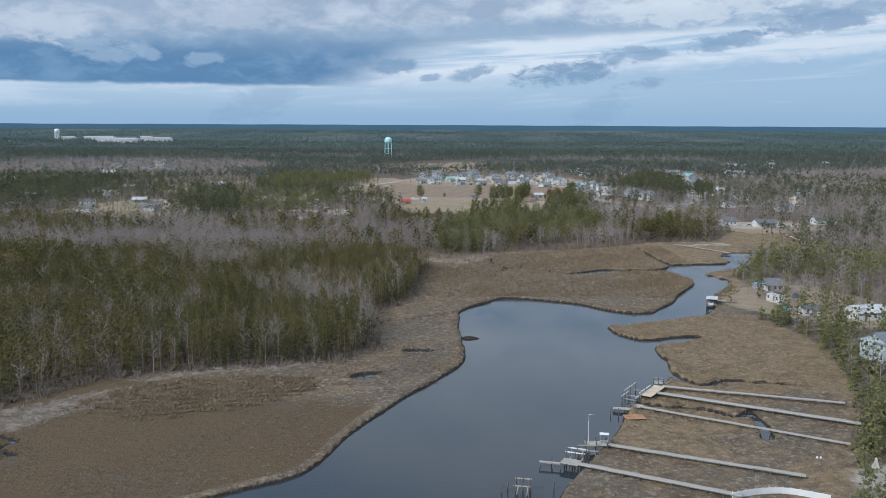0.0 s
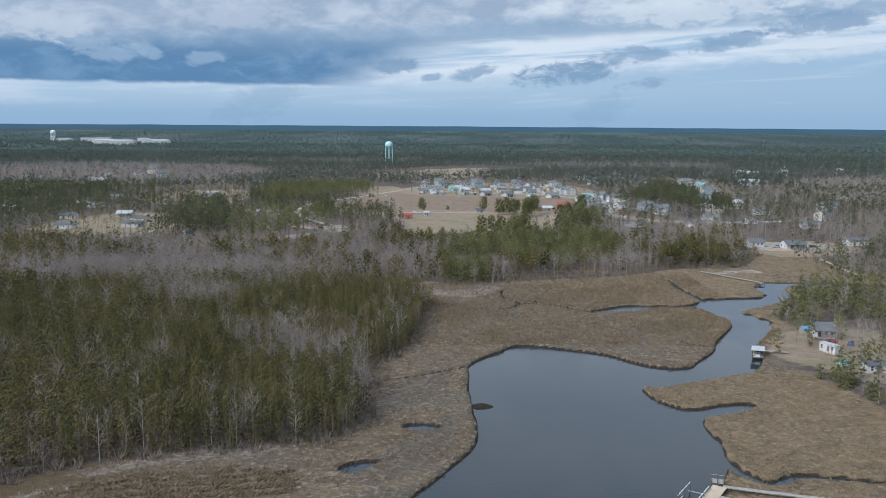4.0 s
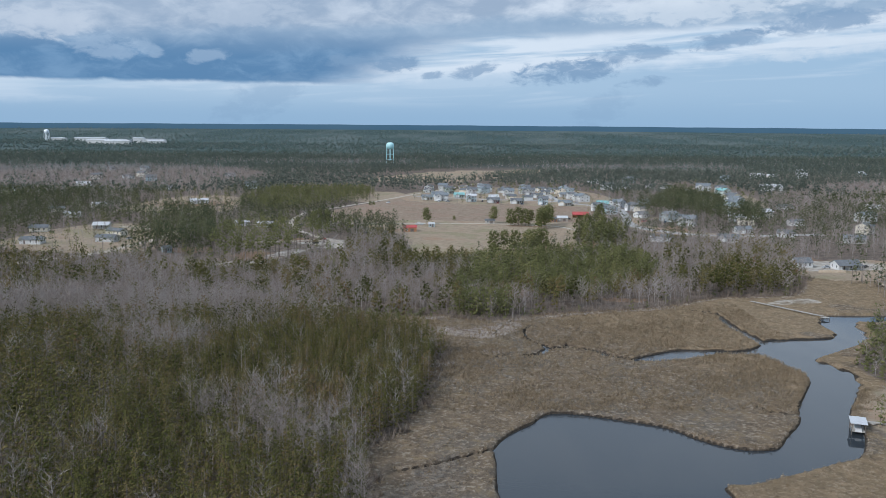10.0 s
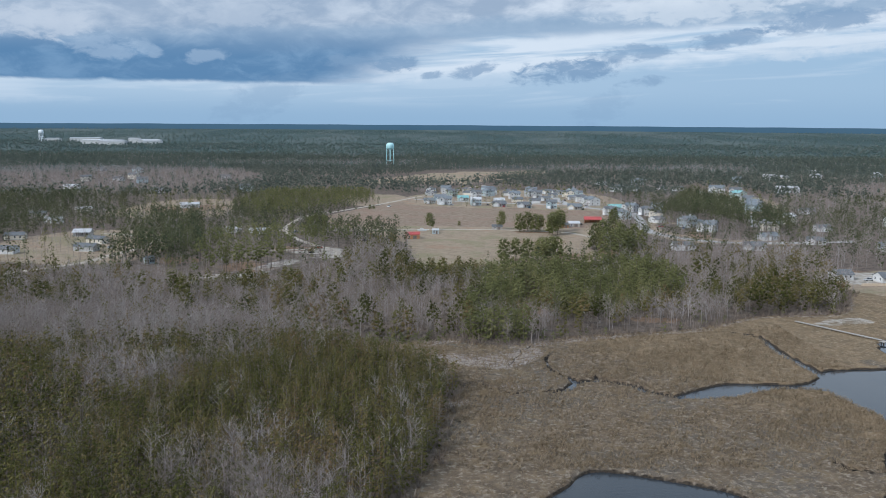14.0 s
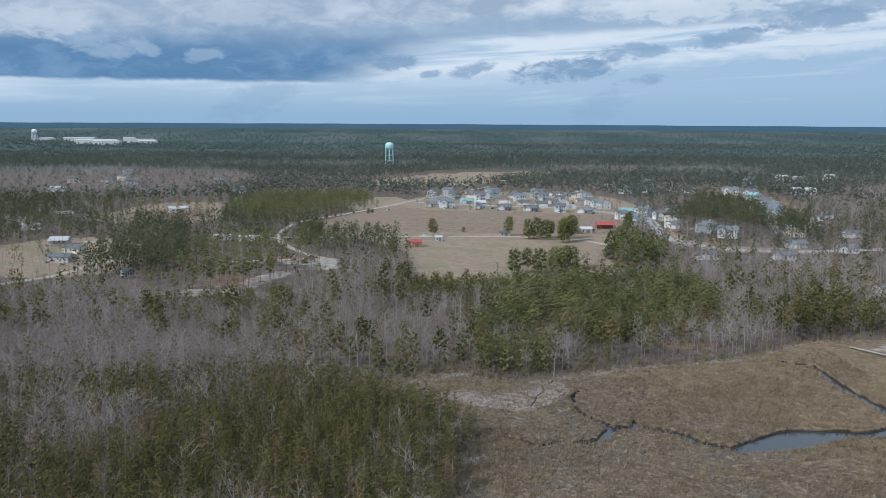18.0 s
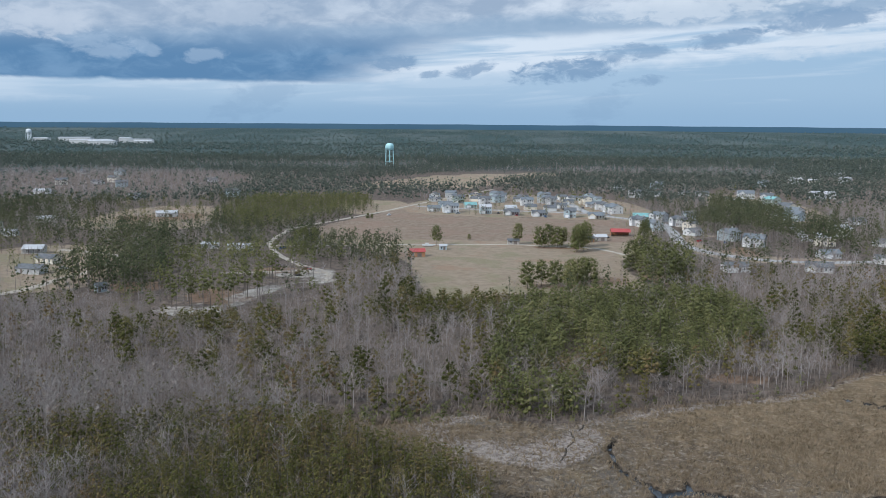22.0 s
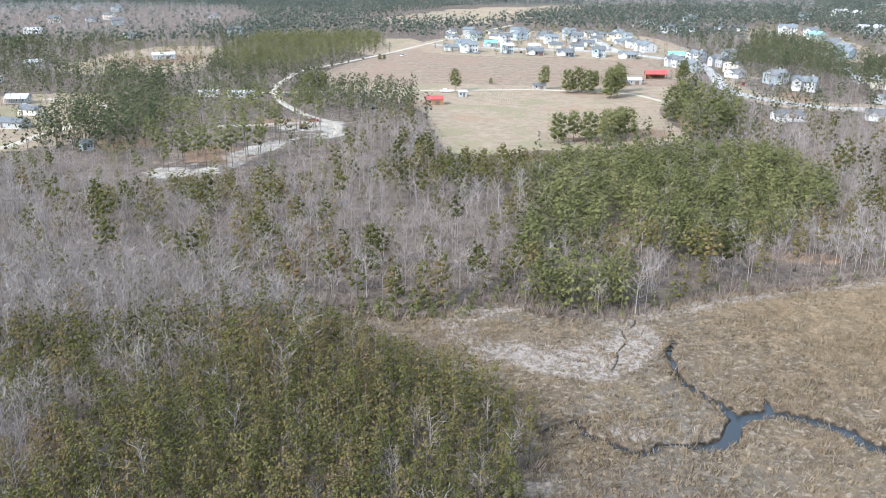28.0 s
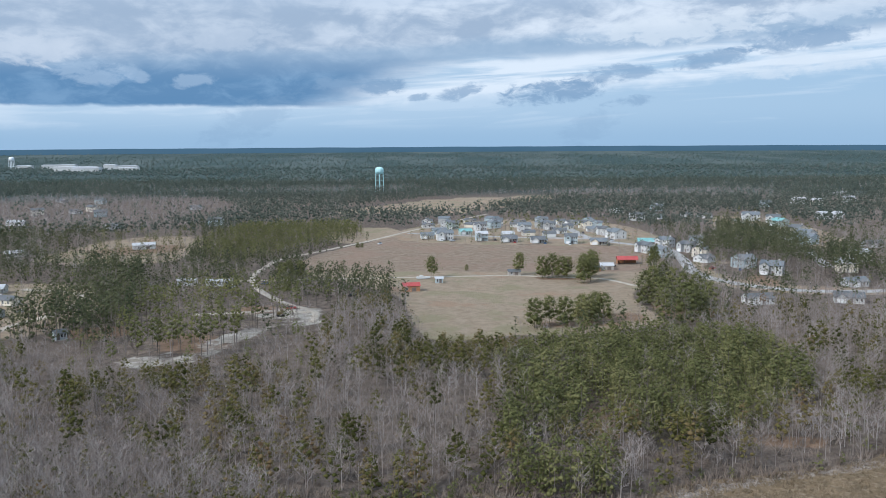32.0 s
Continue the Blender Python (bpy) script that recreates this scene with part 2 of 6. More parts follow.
BRUSH = leafy("brush_twigs", [(0.13, 0.1, 0.08), (0.2, 0.16, 0.13), (0.27, 0.225, 0.19)], 0.9)
GRASS = leafy("marsh_reed", [(0.165, 0.125, 0.08), (0.26, 0.198, 0.13), (0.36, 0.288, 0.202)], 0.9, 0.3)
PALE_REED = leafy("washed_up_reed", [(0.21, 0.175, 0.148), (0.31, 0.268, 0.232), (0.4, 0.352, 0.312)], 0.9)
# needles at the horizon, with still more haze put into their colour
HORIZON = leafy("hazed_horizon_needles", [(0.095, 0.14, 0.127), (0.135, 0.175, 0.155), (0.19, 0.208, 0.185)], 0.8, 0.4)

# ---- plan: outlines of land and water ----


def smooth(points, closed=True, n=4):
    """A Catmull-Rom curve through the points."""
    p = np.array(points, float)
    k = len(p)
    out = []
    for i in range(k if closed else k - 1):
        if closed:
            a, b, c, d = p[i - 1], p[i], p[(i + 1) % k], p[(i + 2) % k]
        else:
            a, b, c, d = p[max(i - 1, 0)], p[i], p[i + 1], p[min(i + 2, k - 1)]
        for s in np.arange(n) / n:
            out.append(0.5 * (2 * b + (c - a) * s + (2 * a - 5 * b + 4 * c - d) * s * s + (3 * b - a - 3 * c + d) * s ** 3))
    if not closed:
        out.append(p[-1])
    return np.array(out)


def inside(poly, x, y):
    x, y = np.asarray(x, float), np.asarray(y, float)
    hit = np.zeros(x.shape, bool)
    for (ax, ay), (bx, by) in zip(poly, np.roll(poly, -1, 0)):
        if ay != by:
            hit ^= ((ay > y) != (by > y)) & (x < (bx - ax) * (y - ay) / (by - ay) + ax)
    return hit


def far_from(line, x, y, closed=True, reach=60.0):
    """Distance to an outline, kept exact within reach of it."""
    x, y = np.asarray(x, float), np.asarray(y, float)
    best = np.full(x.shape, reach)
    ends = np.roll(line, -1, 0) if closed else line[1:]
    for (ax, ay), (bx, by) in zip(line, ends):
        near = (x > min(ax, bx) - reach) & (x < max(ax, bx) + reach) & (y > min(ay, by) - reach) & (y < max(ay, by) + reach)
        if not near.any():
            continue
        px, py, dx, dy = x[near] - ax, y[near] - ay, bx - ax, by - ay
        s = np.clip((px * dx + py * dy) / (dx * dx + dy * dy + 1e-9), 0, 1)
        best[near] = np.minimum(best[near], np.hypot(px - s * dx, py - s * dy))
    return best


def signed(poly, x, y, reach=60.0):
    """Distance to the outline, negative inside."""
    d = far_from(poly, x, y, True, reach)
    return np.where(inside(poly, x, y), -d, d)


LEFT_BANK = [(-230, -300), (-130, 40), (-75, 118), (-40, 148), (-25, 160), (-19, 181), (-9, 205), (-1, 221), (6, 236), (7, 251), (6, 272), (6, 292), (6, 303), (10, 312), (17, 321), (22, 328), (30, 328), (40, 324),
             (50, 319), (56, 311), (62, 305), (69, 303), (75, 305), (79, 311), (87, 322), (92, 334), (99, 348), (105, 360), (106, 370), (103, 382), (101, 390), (86, 390), (68, 382), (56, 382), (66, 391), (78, 397), (96, 396), (106, 404)]
RIGHT_BANK = [(111, 411), (124, 413), (137, 416), (141, 430), (143, 442), (149, 451), (164, 453), (190, 450), (230, 440), (230, 428), (190, 442), (162, 443), (154, 437), (147, 413), (126, 394), (117, 386), (119, 378), (121, 370),
              (119, 358), (110, 343), (101, 327), (99, 313), (91, 299), (84, 295), (77, 291), (67, 286), (60, 283), (54, 282), (55, 273), (60, 265), (66, 264), (74, 268), (81, 268), (73, 261), (64, 257), (62, 247), (63, 239), (60, 225)]
NEAR_BANK = [(54, 214), (45, 203), (40, 189), (36, 179), (32, 171), (24, 156), (20, 145), (12, 110), (0, 40), (-40, -300)]
RIVER = smooth(LEFT_BANK + RIGHT_BANK + NEAR_BANK)
RILLS = [  # centre line, width where it opens, width at its end
    (smooth([(58, 382), (49, 388), (47, 392), (42, 396), (36, 398), (30, 396), (26, 389), (22, 387)], False), 2.0, 2.0),
    (smooth([(24, 388), (22, 387), (16, 388), (11, 385), (8, 387), (3, 391), (1, 395), (-2, 393), (-5, 390)], False), 1.1, 0.5),
    (smooth([(30, 396), (28, 402), (26, 405), (23, 412), (24, 419), (23, 421), (27, 429)], False), 1.5, 0.4),
    (smooth([(36, 398), (37, 403)], False), 1.4, 0.6),
    (smooth([(7, 303), (-3, 296), (-9, 292), (-17, 288)], False), 1.0, 0.6),
    (smooth([(107, 406), (106, 418), (104, 436), (105, 454), (95, 463)], False), 3.2, 0.9),
    (smooth([(60, 233), (62, 222), (67, 216), (73, 220), (81, 219), (90, 217)], False), 2.4, 1.4),
    (smooth([(46, 202), (52, 199), (61, 197), (67, 192), (71, 195)], False), 2.2, 1.8),
    (smooth([(71, 193), (71, 187), (69, 178)], False), 1.6, 2.0),
    (smooth([(80, 336), (82, 331), (89, 329)], False), 0.4, 0.5),
    (smooth([(-106, 179), (-94, 177.5), (-88, 173.5), (-91, 170.5), (-86, 167), (-90, 163), (-103, 161.5)], False), 0.9, 0.8),
    (smooth([(-104, 171), (-97, 171.5), (-95, 168), (-100, 166)], False), 0.6, 0.5),
]
POOLS = [smooth([(-11.5, 249), (-7, 251.8), (-2.5, 249), (-7, 246.4)]), smooth([(-24, 222), (-21, 226), (-16, 227), (-18, 223.5), (-21, 220.5)])]
WEST_WOOD = smooth([(-420, 90), (-150, 165), (-103, 197), (-93, 211), (-80, 222), (-63, 229), (-44, 233), (-29, 238), (-22, 250), (-21, 275), (-25, 296), (-19, 310), (-11, 337), (-9, 372), (-5, 386), (-9, 398), (-17, 406), (-28, 415),
                    (-42, 428), (-60, 446), (-120, 470), (-420, 500)], n=3)
NORTH_WOOD = smooth([(-420, 480), (-120, 462), (-60, 448), (-30, 440), (-21, 442), (-14, 447), (-6, 448), (0, 442), (12, 438), (24, 442), (36, 451), (61, 458), (86, 465), (112, 485), (130, 489), (152, 494), (166, 520), (185, 556), (190, 640), (130, 640), (92, 606),
                     (55, 601), (16, 596), (-22, 592), (-34, 640), (-60, 660), (-75, 625), (-105, 560), (-150, 556), (-190, 585), (-420, 612)], n=3)
EAST_LAND = smooth([(70, 100), (76, 149), (84, 171), (94, 192), (103, 214), (108, 234), (113, 259), (111, 280), (106, 300), (103, 318), (114, 338), (126, 352), (126, 378), (150, 412), (160, 436), (185, 438), (240, 420), (330, 430), (420, 100)], n=3)
FIELD = smooth([(-21, 602), (-30, 650), (-37, 700), (-70, 750), (-100, 790), (-104, 850), (-88, 900), (-64, 955), (-44, 1010), (-12, 950), (60, 922), (140, 905), (122, 800), (100, 740), (82, 700), (80, 660), (80, 628), (56, 615), (38, 607), (15, 608), (-3, 599)], n=3)
YARDS = [smooth(p, n=3) for p in (
    [(-215, 600), (-175, 625), (-185, 700), (-215, 745), (-270, 740), (-290, 640)],  # lots by the west lane
    [(-290, 848), (-287, 928), (-270, 990), (-215, 990), (-190, 900), (-195, 835), (-225, 822)],  # clearing with the white shed
    [(-118, 1061), (-59, 1060), (-48, 990), (-83, 937), (-110, 980)],
    [(-130, 1245), (-60, 1390), (-8, 1470), (130, 1530), (150, 1480), (30, 1250), (-40, 1205)],
    [(175, 545), (200, 590), (240, 600), (250, 560), (205, 530)],  # lot by the long pier
    [(-30, 940), (140, 905), (165, 960), (150, 1090), (60, 1140), (-20, 1090), (-50, 1020)],  # the new houses
    [(138, 720), (165, 698), (215, 694), (215, 712), (172, 726), (152, 752), (150, 800), (172, 800), (176, 815), (140, 815), (130, 770)],
    [(240, 900), (300, 920), (320, 1130), (260, 1150), (230, 1000)],
    [(-135, 566), (-98, 570), (-92, 610), (-70, 640), (-72, 680), (-130, 690), (-160, 650), (-140, 610)],  # sandy diggings
    [(80, 100), (74, 150), (84, 163), (110, 160), (120, 100)],
    [(104, 317), (110, 338), (128, 356), (155, 352), (165, 300), (150, 280), (130, 282), (116, 298)])]
SAND = [smooth(p, n=3) for p in (
    [(-133, 564), (-118, 561), (-103, 568), (-97, 590), (-88, 618), (-80, 632), (-92, 636), (-101, 622), (-110, 600), (-122, 586), (-131, 576)],
    [(-92, 670), (-72, 668), (-68, 650), (-68, 634), (-82, 630), (-92, 644), (-114, 652), (-114, 661)],
    [(130, 470), (158, 476), (157, 487), (142, 484)], [(76, 150), (84, 163), (106, 158), (104, 140)], [(183, 560), (190, 592), (236, 590), (232, 568)])]
STRANDS = [smooth(p, n=3) for p in (  # washed-up pale reeds
    [(-25, 437), (-20, 442), (-11, 446), (-3, 446), (-4, 442), (-11, 439), (-14, 435), (-12, 429), (-5, 426), (3, 425), (12, 430), (22, 436), (24, 426), (17, 414), (8, 409), (-2, 411), (-9, 417), (-14, 418), (-20, 425), (-23, 430)],
    [(5, 392), (10, 394), (15, 392), (21, 391), (21, 389), (16, 389.5), (11, 387.5), (7, 389)],
    [(19, 441), (31, 445), (40, 451), (61, 457), (90, 466), (90, 462), (73, 456), (59, 453), (44, 447), (33, 442), (23, 438)],
    [(-13, 376), (-6, 378), (-2, 375), (-8, 371), (-13, 371)],
    [(-105, 190), (-96, 200), (-79, 213), (-75, 203), (-83, 192), (-95, 175)],
    [(-63, 231), (-47, 234), (-35, 234), (-45, 227), (-59, 224), (-75, 215), (-78, 220)])]
FLATS = [smooth(p, n=3) for p in ([(8, 424), (22, 432), (23, 417), (16, 410), (8, 412)], [(-4, 372), (-6, 384), (8, 385), (16, 386), (24, 385), (22, 370)], [(-20, 225), (-8, 250), (2, 262), (4, 240), (-10, 215), (-24, 214)], [(-30, 250), (-14, 290), (-2, 300), (0, 280), (-14, 255)])]  # bare grey silt
MOUND = smooth([(-84, 208), (-66, 221), (-40, 224), (-28, 218), (-34, 204), (-50, 192), (-72, 186), (-86, 196)], n=3)  # ridged reeds


def wave(x, y, seed=0.0):
    """Cheap smooth noise in -1 to 1."""
    s = np.zeros(np.shape(x))
    for i, (fx, fy, a) in enumerate(((0.031, 0.017, 1), (-0.023, 0.041, 1), (0.083, 0.061, 0.6), (-0.11, 0.097, 0.5), (0.27, -0.19, 0.35), (0.21, 0.33, 0.3))):
        s += a * np.sin(fx * x + fy * y + seed * (i + 1.7) + 2.1 * i)
    return s / 3.75


def ground_height(x, y):
    """Marsh a hand above the water, banks and channels cut into it, dry land a little higher, and a far rim."""
    x, y = np.asarray(x, float), np.asarray(y, float)
    jag = 0.7 * wave(x * 3.1, y * 3.1, 2.0)
    d = signed(RIVER, x, y, 20.0) + jag
    for line, w0, w1 in RILLS:
        along = np.linspace(w0, w1, len(line))
        near = (x > line[:, 0].min() - 6) & (x < line[:, 0].max() + 6) & (y > line[:, 1].min() - 6) & (y < line[:, 1].max() + 6)
        if near.any():
            gap = np.hypot(x[near][:, None] - line[:, 0], y[near][:, None] - line[:, 1])
            half = along[gap.argmin(1)] * 0.5
            d[near] = np.minimum(d[near], (far_from(line, x[near], y[near], False, 8.0) - half) * np.where(half < 0.7, 1.7, 1.15) + 0.05 + 0.45 * jag[near])
    for pool in POOLS:
        d = np.minimum(d, signed(pool, x, y, 8.0) + 0.5 * jag)
    d = np.maximum(d, np.minimum(0.55, 1.5 - np.hypot((x - 8.2) * 0.38, (y - 266) * 0.5) + jag))  # mud bar off the bank
    z = 0.35 + 0.12 * wave(x, y, 5.0)
    z = z + 0.35 * np.exp(-((d - 1.6) / 1.1) ** 2)  # grassy lip along the bank
    t = np.clip((0.9 - d) / 1.5, 0, 1)
    z = z * (1 - t) + -1.3 * t
    r = np.hypot(x, y - 150.0)
    s = np.clip((r - 1900.0) / 2700.0, 0, 1)
    return z + 42.0 * s ** 1.4, d


def spread(edges):
    """Grid lines: (from, to, step) runs joined."""
    out = []
    for a, b, step in edges:
        out += list(np.arange(a, b, step))
    return np.array(out + [edges[-1][1]])


def flat_mesh(name, verts, faces, mats, face_mats=None):
    me = bpy.data.meshes.new(name)
    verts, faces = np.asarray(verts, np.float32), np.asarray(faces, np.int32)
    k = faces.shape[1]
    me.vertices.add(len(verts))
    me.vertices.foreach_set("co", verts.ravel())
    me.loops.add(faces.size)
    me.loops.foreach_set("vertex_index", faces.ravel())
    me.polygons.add(len(faces))
    me.polygons.foreach_set("loop_start", np.arange(0, faces.size, k, dtype=np.int32))
    for m in mats:
        me.materials.append(m)
    if face_mats is not None:
        me.polygons.foreach_set("material_index", np.asarray(face_mats, np.int32))
    me.update(calc_edges=True)
    return me


def grid_faces(nx, ny):
    i = np.arange((nx - 1) * (ny - 1))
    a = (i // (nx - 1)) * nx + i % (nx - 1)
    return np.stack([a, a + 1, a + nx + 1, a + nx], 1)


def ramp01(d, lo, hi):
    t = np.clip((d - lo) / (hi - lo), 0, 1)
    return t * t * (3 - 2 * t)


STRAW = ((27, 496, 6, 17), (72, 480, 13, 7), (40, 627, 26, 9), (66, 642, 18, 16), (92, 655, 13, 40), (55, 755, 24, 9), (-160, 615, 24, 20), (-112, 600, 22, 22), (-100, 665, 16, 14), (-235, 905, 40, 45), (165, 745, 12, 30), (196, 600, 24, 14))  # fallen needles and bare earth: x, y, half widths


def on_straw(x, y, first=len(STRAW), grow_by=1.0):
    """How deep a place lies in a patch of fallen needles, 0 to 1."""
    best = np.zeros(np.shape(x))
    for cx, cy, rx, ry in STRAW[:first]:
        best = np.maximum(best, ramp01(np.hypot((x - cx) / rx, (y - cy) / ry) + 0.35 * wave(x * 3, y * 3, cx), 1.1 * grow_by, 0.5))
    return best


GX = spread([(-3600, -1200, 120), (-1200, -420, 52), (-420, -150, 14), (-150, -108, 3.5), (-108, -64, 1.6), (-64, 112, 1.17), (112, 180, 3.0), (180, 420, 12), (420, 1200, 52), (1200, 3600, 120)])
GY = spread([(-900, 0, 60), (0, 130, 10), (130, 440, 1.2), (440, 520, 3.0), (520, 800, 7), (800, 1200, 16), (1200, 2000, 40), (2000, 5040, 80)])
gx, gy = (a.ravel() for a in np.meshgrid(GX, GY))
gz, g_bank = ground_height(gx, gy)


def ground_material():
    m = bpy.data.materials.new("open_ground")
    m.use_nodes = True
    g = Graph(m.node_tree)
    bsdf = g.n["Principled BSDF"]
    pos = g.n.new("ShaderNodeNewGeometry").outputs["Position"]

    def zone(name):
        node = g.n.new("ShaderNodeAttribute")
        node.attribute_name = name
        return node.outputs["Fac"]

    big, mid, small = g.noise(pos, 0.035, 4.0), g.noise(pos, 0.22, 5.0, 0.62, 0.6), g.noise(pos, 1.6, 4.0, 0.65)
    tuft = g.noise(pos, 0.75, 5.0, 0.7, 0.35)
    marsh = g.mix(g.step(mid, 0.32, 0.68), (0.128, 0.097, 0.068), (0.215, 0.16, 0.108))
    marsh = g.mix(g.math("MULTIPLY", g.step(big, 0.45, 0.62), 0.75), marsh, (0.155, 0.132, 0.108))
    marsh = g.mix(g.math("MULTIPLY", g.step(g.math("ADD", mid, g.math("MULTIPLY", big, 0.5)), 0.78, 0.95), 0.5), marsh, (0.22, 0.158, 0.08))
    marsh = g.mix(g.math("MULTIPLY", g.step(tuft, 0.5, 0.64), 0.85), marsh, (0.33, 0.275, 0.21))
    marsh = g.mix(g.math("MULTIPLY", g.step(tuft, 0.42, 0.3), 0.6), marsh, (0.07, 0.056, 0.04))
    floor = g.mix(g.step(mid, 0.3, 0.7), (0.105, 0.082, 0.066), (0.195, 0.152, 0.124))
    floor = g.mix(g.math("MULTIPLY", g.step(tuft, 0.45, 0.7), 0.5), floor, (0.26, 0.228, 0.2))
    field = g.mix(g.step(mid, 0.3, 0.7), (0.28, 0.215, 0.15), (0.36, 0.285, 0.21))
    field = g.mix(g.math("MULTIPLY", g.step(big, 0.5, 0.62), 0.7), field, (0.25, 0.225, 0.135))
    field = g.mix(g.math("MULTIPLY", g.step(big, 0.42, 0.34), 0.8), field, (0.33, 0.225, 0.155))
    field = g.mix(g.math("MULTIPLY", g.step(tuft, 0.5, 0.75), 0.45), field, (0.42, 0.35, 0.27))
    field = g.mix(g.math("MULTIPLY", g.step(tuft, 0.4, 0.28), 0.4), field, (0.19, 0.145, 0.1))
    stubble = g.mix(g.step(mid, 0.3, 0.7), (0.225, 0.168, 0.122), (0.315, 0.245, 0.185))
    stubble = g.mix(g.math("MULTIPLY", g.step(big, 0.46, 0.6), 0.6), stubble, (0.29, 0.2, 0.15))
    straw = g.mix(g.step(mid, 0.3, 0.7), (0.2, 0.125, 0.08), (0.29, 0.2, 0.14))
    sand = g.mix(g.step(mid, 0.35, 0.65), (0.31, 0.275, 0.23), (0.48, 0.44, 0.385))
    pale = g.mix(g.step(tuft, 0.36, 0.58), (0.17, 0.135, 0.11), (0.39, 0.335, 0.292))
    # wet bank mud, its colour darkened further for the shadow along the banks
    mud_shade = g.mix(g.step(small, 0.35, 0.65), (0.03, 0.024, 0.019), (0.07, 0.056, 0.043))
    silt = g.mix(g.step(tuft, 0.38, 0.62), (0.1, 0.085, 0.071), (0.185, 0.16, 0.135))
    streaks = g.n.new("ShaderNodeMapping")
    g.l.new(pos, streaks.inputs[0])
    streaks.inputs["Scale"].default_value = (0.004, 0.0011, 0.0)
    # far ground colour carries the canopy's shaded tone and bluish haze
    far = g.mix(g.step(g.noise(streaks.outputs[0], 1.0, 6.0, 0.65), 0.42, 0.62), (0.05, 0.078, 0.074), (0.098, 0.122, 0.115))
    wob = g.math("MULTIPLY_ADD", mid, 0.7, -0.35)
    c = marsh
    golden = g.mix(g.step(mid, 0.32, 0.68), (0.172, 0.127, 0.079), (0.265, 0.192, 0.119))
    golden = g.mix(g.math("MULTIPLY", g.step(tuft, 0.48, 0.68), 0.7), golden, (0.375, 0.295, 0.207))
    golden = g.mix(g.math("MULTIPLY", g.step(tuft, 0.42, 0.3), 0.6), golden, (0.095, 0.075, 0.052))
    peat = g.mix(g.step(tuft, 0.3, 0.7), (0.105, 0.076, 0.047), (0.155, 0.114, 0.073))
    peat = g.mix(g.math("MULTIPLY", g.step(big, 0.42, 0.6), 0.75), peat, (0.14, 0.1, 0.06))
    peat = g.mix(g.math("MULTIPLY", g.step(big, 0.44, 0.34), 0.7), peat, (0.13, 0.108, 0.083))
    for name, tone in (("golden", golden), ("peat", peat), ("woods", floor), ("field", field), ("stubble", stubble), ("yard", field), ("straw", straw), ("sand", sand), ("flat", silt), ("strand", pale), ("mud_shade", mud_shade), ("far", far)):
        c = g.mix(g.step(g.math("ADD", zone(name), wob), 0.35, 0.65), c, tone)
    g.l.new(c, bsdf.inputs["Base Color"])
    bsdf.inputs["Roughness"].default_value = 0.95
    bsdf.inputs["Specular IOR Level"].default_value = 0.1
    bump = g.put("ShaderNodeBump", Strength=1.0, Distance=0.8)
    g.l.new(g.math("MULTIPLY_ADD", small, 0.5, g.math("MULTIPLY", tuft, 1.3)), bump.inputs["Height"])
    g.l.new(bump.outputs[0], bsdf.inputs["Normal"])
    return m


